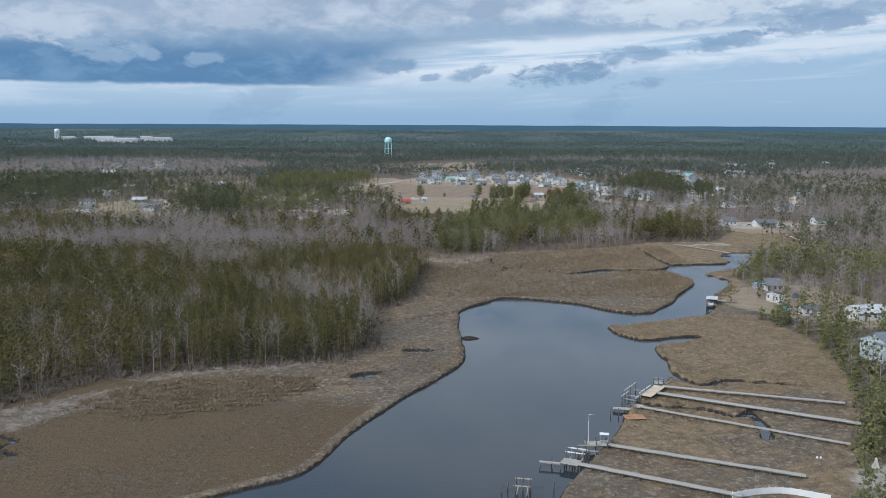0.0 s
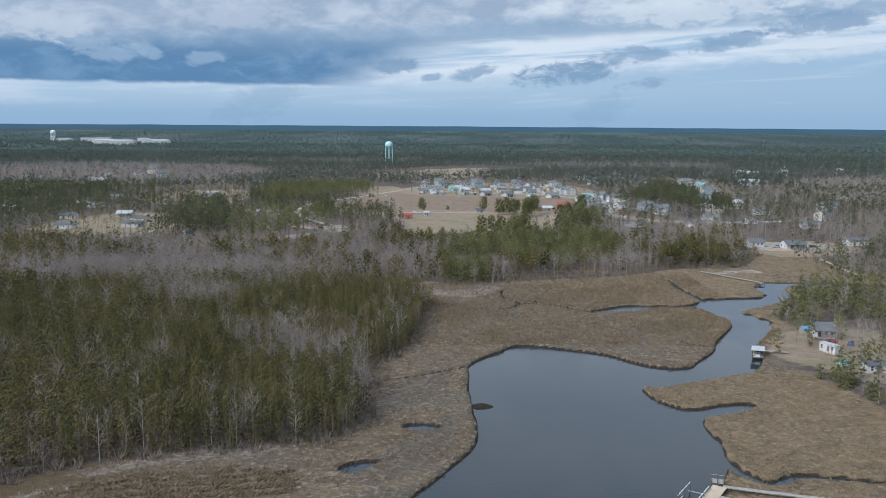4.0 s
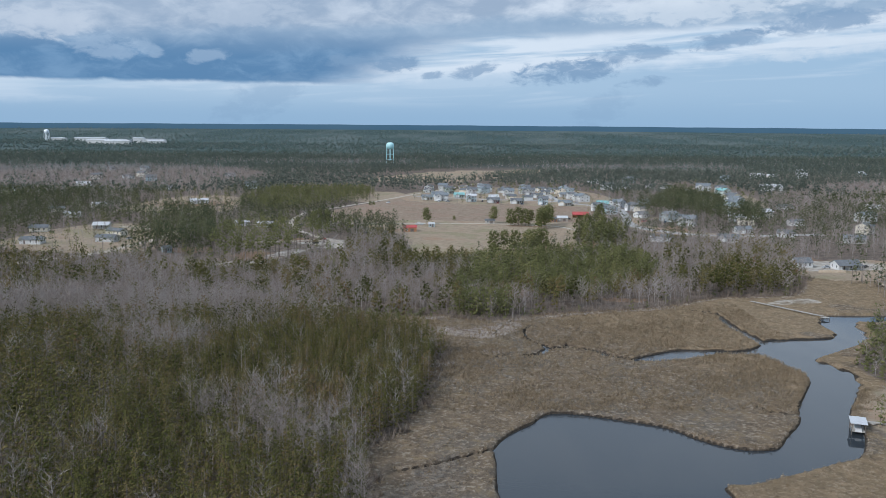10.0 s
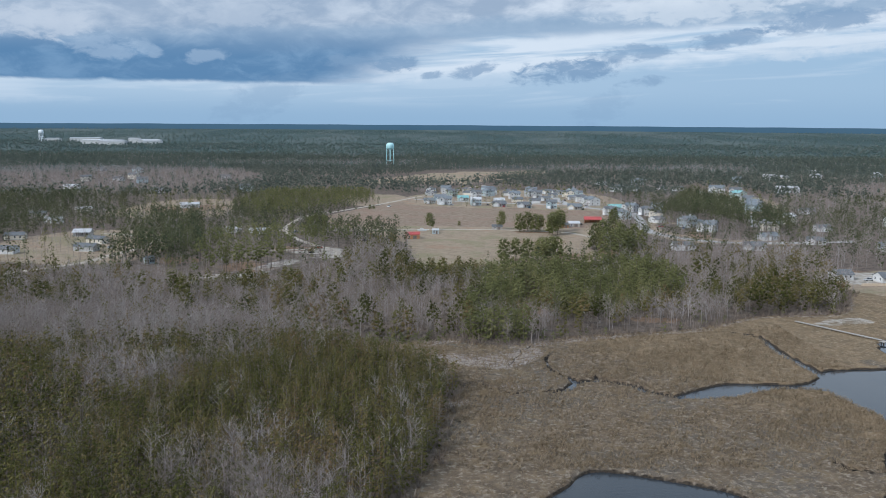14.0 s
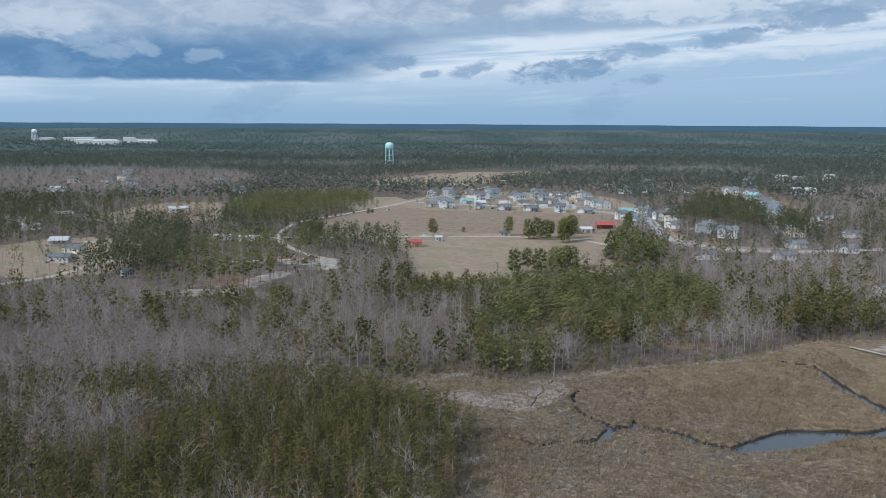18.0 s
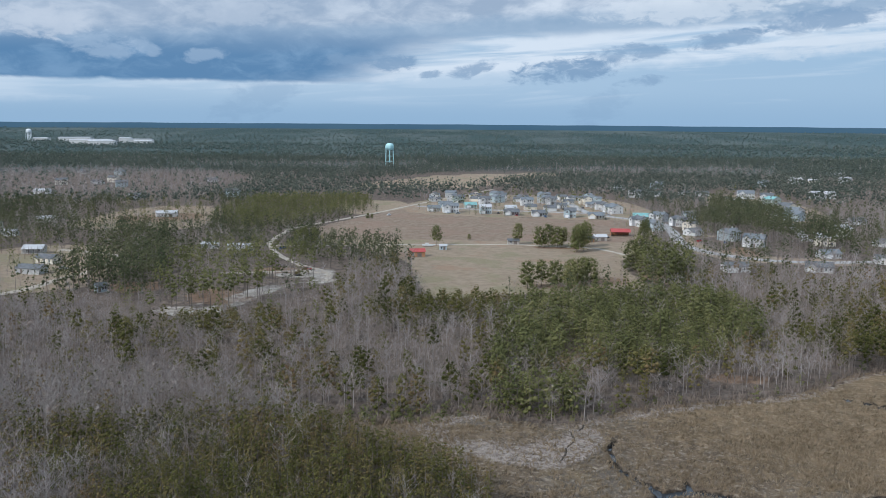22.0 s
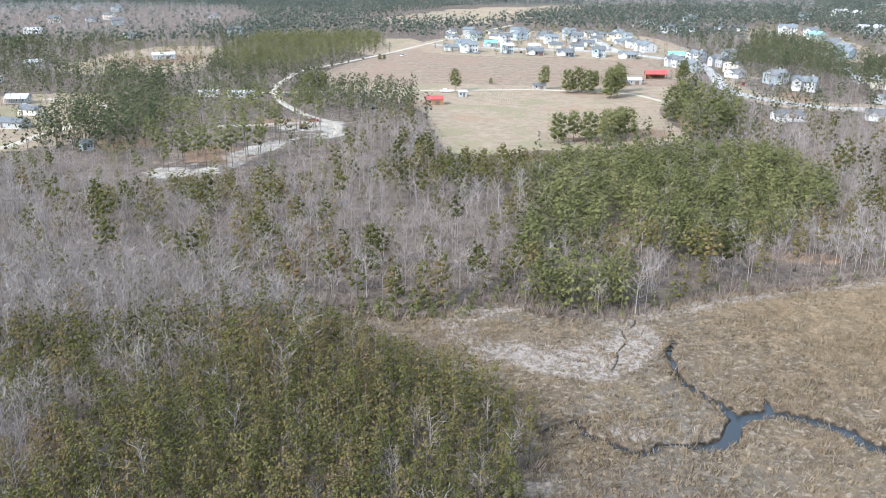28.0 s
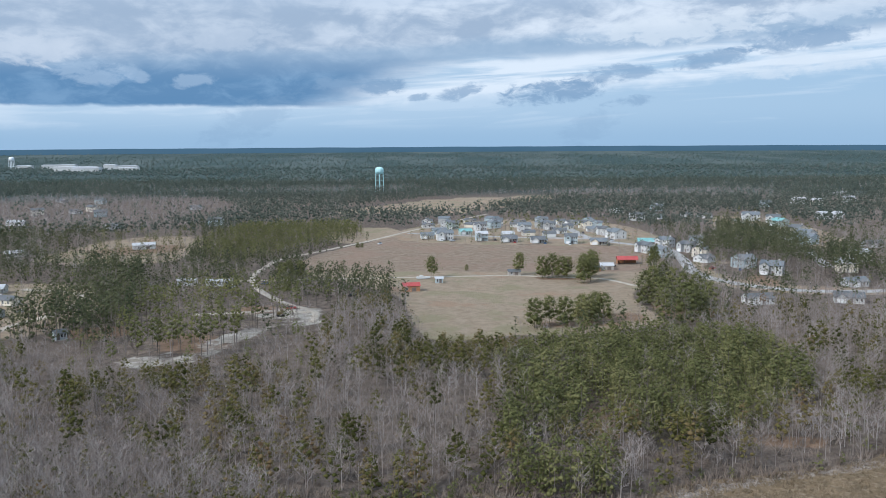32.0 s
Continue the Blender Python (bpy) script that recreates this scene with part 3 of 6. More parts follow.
def make_ground():
    shore = signed(RIVER, gx, gy, 20.0)
    me = flat_mesh("ground", np.stack([gx, gy, gz], 1), grid_faces(len(GX), len(GY)), [ground_material()])
    me.polygons.foreach_set("use_smooth", np.ones(len(me.polygons), bool))

    def zone(name, value):
        me.attributes.new(name, "FLOAT", "POINT").data.foreach_set("value", np.asarray(value, np.float32))

    woods = np.maximum(np.maximum(ramp01(-signed(WEST_WOOD, gx, gy), -3, 5), ramp01(-signed(NORTH_WOOD, gx, gy), -3, 4)), ramp01(-signed(EAST_LAND, gx, gy), -3, 5))
    woods = np.maximum(woods, ramp01(gy, 540, 560))
    woods = np.maximum(woods, ramp01(gx, 190, 230) * ramp01(gy, 440, 470))
    zone("woods", woods)
    zone("golden", np.maximum(np.maximum(ramp01(gx, 20, 40) * (gy < 300), ramp01(gx + 0.6 * (gy - 400), 5, 110) * (gy >= 300)), 0.7 * np.exp(-((shore - 1.4) / 0.8) ** 2)) * ramp01(wave(gx * 0.8, gy * 0.8, 30.0), -0.75, 0.1) * 0.82)
    zone("peat", 0.75 * ramp01(228 - gy - 0.25 * gx + 16 * wave(gx * 2, gy * 2, 3.0), -10, 55) * (gx < 12) * ramp01(shore, 1.5, 4))
    zone("field", ramp01(-signed(FIELD, gx, gy), -4, 4))
    zone("stubble", 0.8 * ramp01(-signed(FIELD, gx, gy), -4, 4) * ramp01(gy + 8 * wave(gx, gy, 3.0), 770, 790))
    zone("yard", 0.85 * np.max([ramp01(-signed(p, gx, gy), -6, 6) * (0.45 if k == 8 else 1.0) for k, p in enumerate(YARDS)], 0))
    zone("straw", 0.7 * on_straw(gx, gy))
    zone("sand", np.max([ramp01(-signed(p, gx, gy), -3, 3) * (0.55 if k == 2 else 0.82 if k > 1 else np.clip(0.55 + 0.6 * wave(gx * 4.3, gy * 4.3, 5.0), 0.2, 0.9)) for k, p in enumerate(SAND)], 0))
    near_shore = ramp01(-signed(NORTH_WOOD, gx, gy), -7, -2) * ramp01(signed(NORTH_WOOD, gx, gy), -1, 1) * ramp01(gx, -10, 20) * (gy > 400) * (gy < 520)
    zone("strand", np.maximum(np.max([(0.68 if k < 4 else 0.46) * ramp01(-signed(p, gx, gy), -3, 3) for k, p in enumerate(STRANDS)], 0), 0.52 * near_shore))
    zone("flat", 0.5 * np.max([ramp01(-signed(p, gx, gy), -2, 3) for p in FLATS], 0))
    # muddy edge, widened to take in the painted bank shadow
    zone("mud_shade", np.where(gy < 560, ramp01(-g_bank, -1.25, -0.2), 0))
    # canopy shade and haze tone fades in with distance
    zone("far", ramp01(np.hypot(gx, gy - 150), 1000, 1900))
    tagged(new("ground", me), "brown winter marsh, woodland floor and mown fields reaching the horizon", "ground", kind="structure")


make_ground()


def make_backdrop():
    """Blue haze past the last woods: a plain low glowing band round the rim."""
    m = bpy.data.materials.new("blue_haze_glow")
    m.use_nodes = True
    gr = Graph(m.node_tree)
    gr.n.clear()
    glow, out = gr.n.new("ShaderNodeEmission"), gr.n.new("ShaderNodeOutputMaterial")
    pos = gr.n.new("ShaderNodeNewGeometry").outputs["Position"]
    # the band itself gives off the colour of distant haze
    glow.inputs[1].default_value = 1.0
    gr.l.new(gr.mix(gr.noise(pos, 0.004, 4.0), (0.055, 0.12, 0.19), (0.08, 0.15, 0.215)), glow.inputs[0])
    gr.l.new(glow.outputs[0], out.inputs[0])
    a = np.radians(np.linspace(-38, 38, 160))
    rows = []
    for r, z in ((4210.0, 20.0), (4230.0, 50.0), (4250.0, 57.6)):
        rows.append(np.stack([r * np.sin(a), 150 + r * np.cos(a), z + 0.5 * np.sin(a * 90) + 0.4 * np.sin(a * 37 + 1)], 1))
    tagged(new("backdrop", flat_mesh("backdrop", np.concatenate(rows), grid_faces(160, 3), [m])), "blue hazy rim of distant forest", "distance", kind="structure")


make_backdrop()


def water_material():
    m = bpy.data.materials.new("river_water")
    m.use_nodes = True
    g = Graph(m.node_tree)
    bsdf = g.n["Principled BSDF"]
    bsdf.inputs["Base Color"].default_value = (0.03, 0.037, 0.044, 1)
    bsdf.inputs["IOR"].default_value = 1.33
    pos = g.n.new("ShaderNodeNewGeometry").outputs["Position"]
    # calm slicks and long cat's-paws of wind drawn out along the river
    lie = g.n.new("ShaderNodeMapping")
    g.l.new(pos, lie.inputs[0])
    lie.inputs["Rotation"].default_value = (0, 0, 0.5)
    lie.inputs["Scale"].default_value = (0.05, 0.016, 1.0)
    calm = g.step(g.noise(lie.outputs[0], 1.0, 4.0, 0.55, 0.8), 0.4, 0.62)
    g.l.new(g.math("MULTIPLY_ADD", calm, 0.1, 0.02), bsdf.inputs["Roughness"])
    bump = g.put("ShaderNodeBump", Distance=0.05)
    g.l.new(g.math("MULTIPLY_ADD", calm, 0.25, 0.04), bump.inputs["Strength"])
    g.l.new(g.noise(pos, 1.4, 3.0, 0.5, 0.4), bump.inputs["Height"])
    g.l.new(bump.outputs[0], bsdf.inputs["Normal"])
    return m


WATER = water_material()
wx, wy = (a.ravel() for a in np.meshgrid(np.linspace(-320, 300, 32), np.linspace(-340, 560, 46)))
tagged(new("water", flat_mesh("water", np.stack([wx, wy, np.full(len(wx), -0.25)], 1), grid_faces(32, 46), [WATER])), "dark still tidal river reflecting grey clouds", "water", kind="structure")

# ---- trees ----


def spike(a, b, w, rng, sides=2):
    """A branch as a long tapering sliver: crossed thin triangles from a to b."""
    a, b = np.asarray(a, float), np.asarray(b, float)
    d = b - a
    d = d / (np.linalg.norm(d) + 1e-9)
    u = np.cross(d, rng.normal(size=3))
    u /= np.linalg.norm(u) + 1e-9
    v = np.cross(d, u)
    verts, tris = [], []
    for i in range(sides):
        s = u if i == 0 else v
        k = len(verts)
        verts += [a - s * w / 2, a + s * w / 2, b]
        tris.append((k, k + 1, k + 2))
    return verts, tris


class Bag:
    """Collects triangles."""

    def __init__(self):
        self.v, self.f, self.n = [], [], 0

    def add(self, verts, tris):
        self.v.append(np.asarray(verts, float).reshape(-1, 3))
        self.f.append(np.asarray(tris, int).reshape(-1, 3) + self.n)
        self.n += len(self.v[-1])

    def done(self):
        if not self.v:
            return np.zeros((0, 3)), np.zeros((0, 3), int)
        return np.concatenate(self.v), np.concatenate(self.f)


def stem(bag, h, r0, r1, sides, lean, bends=2, rng=None):
    rings = []
    for i in range(bends + 1):
        u = i / bends
        c = np.array([lean[0] * u * u * h, lean[1] * u * u * h, u * h])
        r = r0 + (r1 - r0) * u
        rings += [c + np.array([math.cos(2 * math.pi * k / sides), math.sin(2 * math.pi * k / sides), 0]) * r for k in range(sides)]
    tris = []
    for i in range(bends):
        for k in range(sides):
            a, b = i * sides + k, i * sides + (k + 1) % sides
            tris += [(a, b, b + sides), (a, b + sides, a + sides)]
    bag.add(rings, tris)


def tufts(bag, centre, spreadr, n, size, rng, up=0.7, slim=0.3):
    """A clump of needles: n small triangles lying round the clump like its skin, facing outwards and up."""
    off = rng.normal(size=(n, 3)) * np.asarray(spreadr) * 0.66
    c = np.asarray(centre) + off
    face = off / (np.linalg.norm(off, axis=1, keepdims=True) + 1e-6) + np.array([0, 0, up]) + rng.normal(size=(n, 3)) * 0.5
    u = np.cross(face, rng.normal(size=(n, 3)))
    u /= np.linalg.norm(u, axis=1, keepdims=True)
    out = np.cross(u, face)
    out /= np.linalg.norm(out, axis=1, keepdims=True)
    s = size * rng.uniform(0.6, 1.3, (n, 1))
    verts = np.stack([c - out * 0.6 * s - u * slim * s, c - out * 0.6 * s + u * slim * s, c + out * s], 1).reshape(-1, 3)
    bag.add(verts, np.arange(3 * n).reshape(-1, 3))


LUMP = np.array([(1, 0, 0), (-1, 0, 0), (0, 1, 0), (0, -1, 0), (0, 0, 1), (0, 0, -1)], float)
LUMP_FACES = np.array([(0, 2, 4), (2, 1, 4), (1, 3, 4), (3, 0, 4), (2, 0, 5), (1, 2, 5), (3, 1, 5), (0, 3, 5)])


def lump(bag, centre, size, rng):
    """The dense, uneven heart of a clump of needles."""
    turn = rng.uniform(0, 6.28)
    v = LUMP * rng.uniform(0.7, 1.25, (6, 1))
    c, s = math.cos(turn), math.sin(turn)
    v = np.stack([v[:, 0] * c - v[:, 1] * s, v[:, 0] * s + v[:, 1] * c, v[:, 2] + rng.normal(size=6) * 0.1], 1)
    bag.add(np.asarray(centre) + v * np.asarray(size), LUMP_FACES)


def pine(seed, h, leaves, size, bare=0.38, wide=0.17, clumps=14, sides=5, heart=0.5, loose=1.0):
    """A pine: straight tapering trunk, whorls of limbs, and clumps of needles with gaps between them. leaves: tufts on each clump; loose: how far they spread from it."""
    rng = np.random.default_rng(seed)
    wood, crown = Bag(), Bag()
    lean = rng.normal(size=2) * 0.02
    stem(wood, h * 0.96, 0.009 * h + 0.04, 0.03, sides, lean, 2)
    for i in range(clumps):
        u = (i + rng.uniform(0, 0.8)) / clumps
        z = h * (bare + (1 - bare) * u)
        reach = h * wide * 1.15 * (u + 0.2) ** 0.4 * (1.06 - u) ** 0.6 * rng.uniform(0.5, 1.15)
        a = i * 2.4 + rng.uniform(-0.5, 0.5)
        c = np.array([math.cos(a) * reach + lean[0] * u * h, math.sin(a) * reach + lean[1] * u * h, z + 0.12 * reach])
        if sides > 3:
            wood.add(*spike((lean[0] * u * u * h, lean[1] * u * u * h, z - 0.25 * reach), c, 0.07 + 0.004 * h, rng, 2))
        r = h * wide * 0.66 * (1.1 - 0.5 * u) * (14 / clumps) ** 0.33 * rng.uniform(0.8, 1.2)
        lump(crown, c, (r * heart, r * heart, r * heart * 0.75), rng)
        tufts(crown, c, (r * loose, r * loose, r * 0.8 * loose), leaves, size, rng, 0.6, 0.36 if size < 1.2 else 0.5)
    tip = (lean[0] * h, lean[1] * h, h * 0.96)
    tufts(crown, tip, (0.4, 0.4, 0.6), max(2, leaves // 2), size * 0.9, rng)
    return wood.done(), crown.done()


def bare_tree(seed, h, limbs, twigs, width=0.1, sides=5, spreadw=0.2):
    """A leafless hardwood: trunk, steeply rising limbs and a haze of fine twigs."""
    rng = np.random.default_rng(seed)
    wood, crown = Bag(), Bag()
    lean = rng.normal(size=2) * 0.03
    stem(wood, h * 0.78, 0.0065 * h + 0.035, 0.015, sides, lean, 2)
    for i in range(limbs):
        u = 0.3 + 0.68 * (i + rng.uniform(0, 1)) / limbs
        a = i * 2.4 + rng.uniform(-0.6, 0.6)
        p = np.array([lean[0] * u * u * h, lean[1] * u * u * h, u * h * 0.78])
        ln = h * rng.uniform(0.2, 0.36) * (1.2 - 0.55 * u)
        d = np.array([math.cos(a) * spreadw * 3, math.sin(a) * spreadw * 3, rng.uniform(0.4, 1.25)])
        d /= np.linalg.norm(d)
        q = p + d * ln
        crown.add(*spike(p, q, width * 1.1, rng, 2 if sides > 3 else 1))
        for _ in range(twigs):
            b = p + (q - p) * rng.uniform(0.2, 0.95)
            e = d + rng.normal(size=3) * 0.55 + np.array([0, 0, 0.15])
            crown.add(*spike(b, b + e * ln * rng.uniform(0.25, 0.55), width * 0.6, rng, 1))
    return wood.done(), crown.done()


def shrub(seed, n, size, blade=0.09):
    rng = np.random.default_rng(seed)
    wood, crown = Bag(), Bag()
    for i in range(n):
        a = rng.uniform(0, 6.28)
        b = rng.normal(size=3) * 0.25 * size
        b[2] = 0
        crown.add(*spike(b, b + np.array([math.cos(a) * 0.5, math.sin(a) * 0.5, rng.uniform(0.6, 1.2)]) * size, blade * size, rng, 1))
    return wood.done(), crown.done()


def plant(name, kinds, spots, mats, label, seed):
    """Joins many trees into one mesh. kinds: templates (wood, crown); spots: x, y, z, scale, which."""
    rng = np.random.default_rng(seed)
    spots = np.asarray(spots, float)
    if not len(spots):
        return None
    vs, fs, ms, tones, base = [], [], [], [], 0
    for k, (wood, crown) in enumerate(kinds):
        sel = spots[spots[:, 4] == k]
        if not len(sel):
            continue
        a = rng.uniform(0, 2 * math.pi, len(sel))
        tone = rng.uniform(0, 1, len(sel))
        c, s = np.cos(a), np.sin(a)
        for slot, (v, f) in enumerate((wood, crown)):
            if not len(v):
                continue
            x = (v[None, :, 0] * c[:, None] - v[None, :, 1] * s[:, None]) * sel[:, 3:4] + sel[:, 0:1]
            y = (v[None, :, 0] * s[:, None] + v[None, :, 1] * c[:, None]) * sel[:, 3:4] + sel[:, 1:2]
            z = v[None, :, 2] * sel[:, 3:4] + sel[:, 2:3]
            vs.append(np.stack([x, y, z], 2).reshape(-1, 3))
            fs.append((f[None] + base + (np.arange(len(sel)) * len(v))[:, None, None]).reshape(-1, 3))
            ms.append(np.full(len(sel) * len(f), slot))
            tones.append(np.repeat(tone, len(v)))
            base += len(sel) * len(v)
    me = flat_mesh(name, np.concatenate(vs), np.concatenate(fs), mats, np.concatenate(ms))
    me.attributes.new("tone", "FLOAT", "POINT").data.foreach_set("value", np.concatenate(tones).astype(np.float32))
    return tagged(new(name, me), label, "woodland", kind="stuff")


WAY = np.stack([np.linspace(0, -19, 14), np.linspace(0, 262, 14)], 1)  # the line over which the place is crossed


def in_sight(x, y, margin=14.0):
    ok = np.zeros(len(x), bool)
    for cx, cy in WAY:
        dy = y - cy
        ok |= (dy > 95) & (np.abs(x - cx) < dy * 0.53 + margin)
    return ok


def nearest(x, y):
    """How near the way comes to a place while it lies ahead."""
    best = np.full(len(x), 1e9)
    for cx, cy in WAY:
        d = np.hypot(x - cx, y - cy)
        best = np.where((y - cy > 95) & (np.abs(x - cx) < (y - cy) * 0.53 + 14), np.minimum(best, d), best)
    return best


def scatter(box, step, seed, keep):
    """Jittered spots over a box (x0, y0, x1, y1), where keep(x, y) says yes."""
    rng = np.random.default_rng(seed)
    x, y = (a.ravel() for a in np.meshgrid(np.arange(box[0], box[2], step), np.arange(box[1], box[3], step)))
    x, y = x + rng.uniform(-0.5, 0.5, len(x)) * step, y + rng.uniform(-0.5, 0.5, len(y)) * step
    ok = in_sight(x, y)
    x, y = x[ok], y[ok]
    ok = keep(x, y, rng)
    return x[ok], y[ok], rng


ROADS = {  # centre line, width
    "lane_west": (smooth([(-240, 560), (-206, 605), (-200, 632), (-192, 670), (-200, 710), (-240, 730)], False), 4.5),
    "dirt_road": (smooth([(-72, 636), (-74, 660), (-91, 682), (-108, 714), (-118, 742), (-125, 772), (-124, 815), (-121, 845), (-96, 896), (-67, 960), (-43, 1020), (-8, 1101), (40, 1210)], False), 3.6),
    "side_track": (smooth([(-128, 655), (-106, 660), (-89, 664), (-75, 659)], False), 3.5),
    "farm_track": (smooth([(-160, 745), (-124, 754), (-98, 756), (-54, 760), (23, 766), (50, 758), (76, 752), (90, 726)], False), 3.0),
    "new_street": (smooth([(96, 1110), (102, 1060), (107, 960), (130, 918), (150, 890)], False), 7.0),
    "cross_street": (smooth([(-40, 1010), (10, 985), (60, 970), (112, 955)], False), 6.5),
    "east_street": (smooth([(150, 890), (146, 839), (136, 775), (142, 740), (163, 712), (200, 703), (260, 715)], False), 7.5),
    "hill_street": (smooth([(277, 1130), (271, 1013), (255, 915), (236, 839), (222, 790)], False), 7.0),
}


def clear_of_roads(x, y, gap=2.0):
    ok = np.ones(len(x), bool)
    for line, w in ROADS.values():
        ok &= far_from(line, x, y, False, 20.0) > w / 2 + gap
    return ok


def cleared(x, y):
    """True on open land where woods do not grow."""
    open_land = inside(FIELD, x, y)
    for p in YARDS + SAND:
        open_land |= inside(p, x, y)
    return open_land | ~clear_of_roads(x, y)


NEAR_STAND = (-48.0, 366.0, -3.0, 422.0)  # the trees here are single things
YOUNG = ((10.5, 0.2, 0.145), (11, 0.28, 0.14), (9.5, 0.06, 0.16), (11.5, 0.36, 0.14), (9, 0.08, 0.165))
GROWN = ((12, 0.38, 0.2), (13, 0.45, 0.19), (11, 0.12, 0.21), (14, 0.52, 0.18), (10, 0.1, 0.22))
LOW, TALL = (2, 4), (1, 3)
PINE_0 = [pine(10 + i, h, 13, 0.26, lo, wd, 13, 5, 0.45, 1.12) for i, (h, lo, wd) in enumerate(YOUNG)]
YOUNG_1 = [pine(20 + i, h, 7, 0.4, lo, wd, 7, 3, 0.45, 1.15) for i, (h, lo, wd) in enumerate(YOUNG)]
PINE_1 = [pine(25 + i, h, 9, 0.48, lo, wd, 11, 3, 0.5, 1.2) for i, (h, lo, wd) in enumerate(GROWN)]
PINE_2 = [pine(30 + i, h, 6, 0.7, lo, wd, 6, 3, 0.4, 1.25) for i, (h, lo, wd) in enumerate(((12, 0.3, 0.17), (14, 0.5, 0.155), (10, 0.15, 0.2), (15, 0.58, 0.14), (11, 0.1, 0.19)))]
NO_WOOD = (np.zeros((0, 3)), np.zeros((0, 3), int))
PINE_3 = [(NO_WOOD, pine(40 + i, h, 5, 1.25, 0.4, 0.27, 2, 3, 0.42, 1.35)[1]) for i, h in enumerate((10, 11.5, 9, 12))]
PINE_4 = [(NO_WOOD, pine(45 + i, h, 2, 3.0, 0.2, 0.5, 1, 3, 0.7)[1]) for i, h in enumerate((9, 10))]
BARE_0 = [bare_tree(50 + i, h, 14, 9, 0.075, 5, 0.24) for i, h in enumerate((12, 13.5, 10, 14.5))]
BARE_1 = [bare_tree(60 + i, h, 11, 8, 0.1, 3, 0.24) for i, h in enumerate((12, 13.5, 10, 14.5))]
BARE_2 = [bare_tree(70 + i, h, 8, 6, 0.15, 3, 0.24) for i, h in enumerate((12, 14, 10, 15))]
BARE_3 = [(NO_WOOD, bare_tree(80 + i, h, 5, 2, 0.6, 3, 0.32)[1]) for i, h in enumerate((12, 14, 10))]
SHRUB = [shrub(90 + i, 14, s) for i, s in enumerate((1.3, 1.9, 2.4))]
BUSH = [(NO_WOOD, pine(95 + i, h, 5, 0.45, 0.02, 0.3, 6, 3)[1]) for i, h in enumerate((2.2, 3.2))]


def grow(name, x, y, rng, share, label, seed, mats=None, size=(0.8, 1.2), cap=None, form=None, young=False):
    """Plants a wood in steps of detail: pines where share says so, leafless trees elsewhere. cap: greatest scale at each spot; form: -1 low crowns, 1 tall ones, 0 any."""
    form = np.zeros(len(x), int) if form is None else np.broadcast_to(form, x.shape)
    is_pine = rng.uniform(size=len(x)) < share
    scale = rng.uniform(*size, len(x))
    if cap is not None:
        scale = np.minimum(scale, cap)
        tall = scale > 0.35
        x, y, is_pine, scale, form = x[tall], y[tall], is_pine[tall], scale[tall], form[tall]
    near = nearest(x, y)
    z = ground_height(x, y)[0] - 0.12
    for j, (lo, hi) in enumerate(((0, 152), (152, 340), (340, 780), (780, 1e8))):
        sel = (near >= lo) & (near < hi)
        for flag, kinds, pair, word in ((True, (PINE_0, YOUNG_1 if young else PINE_1, PINE_2, PINE_3)[j], mats or (BARK, PINE), "pine"), (False, (BARE_0, BARE_1, BARE_2, BARE_3)[j], (TWIG, TWIG), "bare")):
            s = sel & (is_pine == flag)
            if s.any():
                which = rng.integers(0, len(kinds), s.sum())
                if flag and j < 3:
                    some = rng.integers(0, 2, s.sum())
                    which = np.where(form[s] < 0, np.take(LOW, some), np.where(form[s] > 0, np.take(TALL, some), which))
                plant(f"{word}_{name}", kinds, np.stack([x[s], y[s], z[s], scale[s], which], 1), pair, f"{'evergreen pines' if flag else 'leafless grey hardwoods'} {label}", seed + j)


def litter(name, kinds, box, step, seed, keep, mats, label, size=(0.7, 1.3)):
    x, y, rng = scatter(box, step, seed, keep)
    which = rng.integers(0, len(kinds), len(x))
    plant(name, kinds, np.stack([x, y, ground_height(x, y)[0] - 0.05, rng.uniform(*size, len(x)), which], 1), mats, label, seed)


def in_box(x, y, box):
    return (x > box[0]) & (x < box[2]) & (y > box[1]) & (y < box[3])


STANDS = [np.array(p, float) for p in ([(-192, 602), (-150, 590), (-138, 600), (-150, 650), (-165, 700), (-180, 760), (-215, 765), (-207, 690)], [(-86, 694), (-40, 690), (-40, 722), (-80, 728)], [(-150, 800), (-112, 870), (-92, 930), (-75, 985), (-95, 1060), (-190, 1050), (-195, 900)],
                                               [(152, 822), (160, 815), (182, 790), (200, 735), (225, 725), (245, 800), (250, 880), (244, 980), (225, 1010), (200, 930), (175, 870)],
                                               [(-3, 447), (4, 444), (12, 441), (21, 444), (20, 458), (2, 460)])]


# young mixed pinewood beside the marsh
def west_share(x, y):
    edge = ramp01(signed(WEST_WOOD, x, y, 20.0), -9, -2) * (y < 300)
    return 0.94 - 0.6 * ramp01(wave(x * 1.4, y * 1.4, 9.0), 0.25, 0.55) - 0.8 * ramp01(y - 0.15 * (x + 60) * (x < -60), 424, 434) - 0.15 * edge


x, y, rng = scatter((-330, 150, 0, 470), 2.5, 1, lambda x, y, r: inside(WEST_WOOD, x, y) & (signed(WEST_WOOD, x, y, 5.0) < -0.6) & ~in_box(x, y, NEAR_STAND))
grow("woods", x, y, rng, west_share(x, y), "crowding the wood beside the marsh", 100, size=(0.74, 1.06), form=-1 * (signed(WEST_WOOD, x, y, 9.0) > -6), young=True)


# hardwood belt north of it, with pines towards the field
GREEN_STAND = np.array([(0.0, 468.0), (22, 478), (60, 485), (98, 512), (98, 585), (40, 588), (6, 560)])


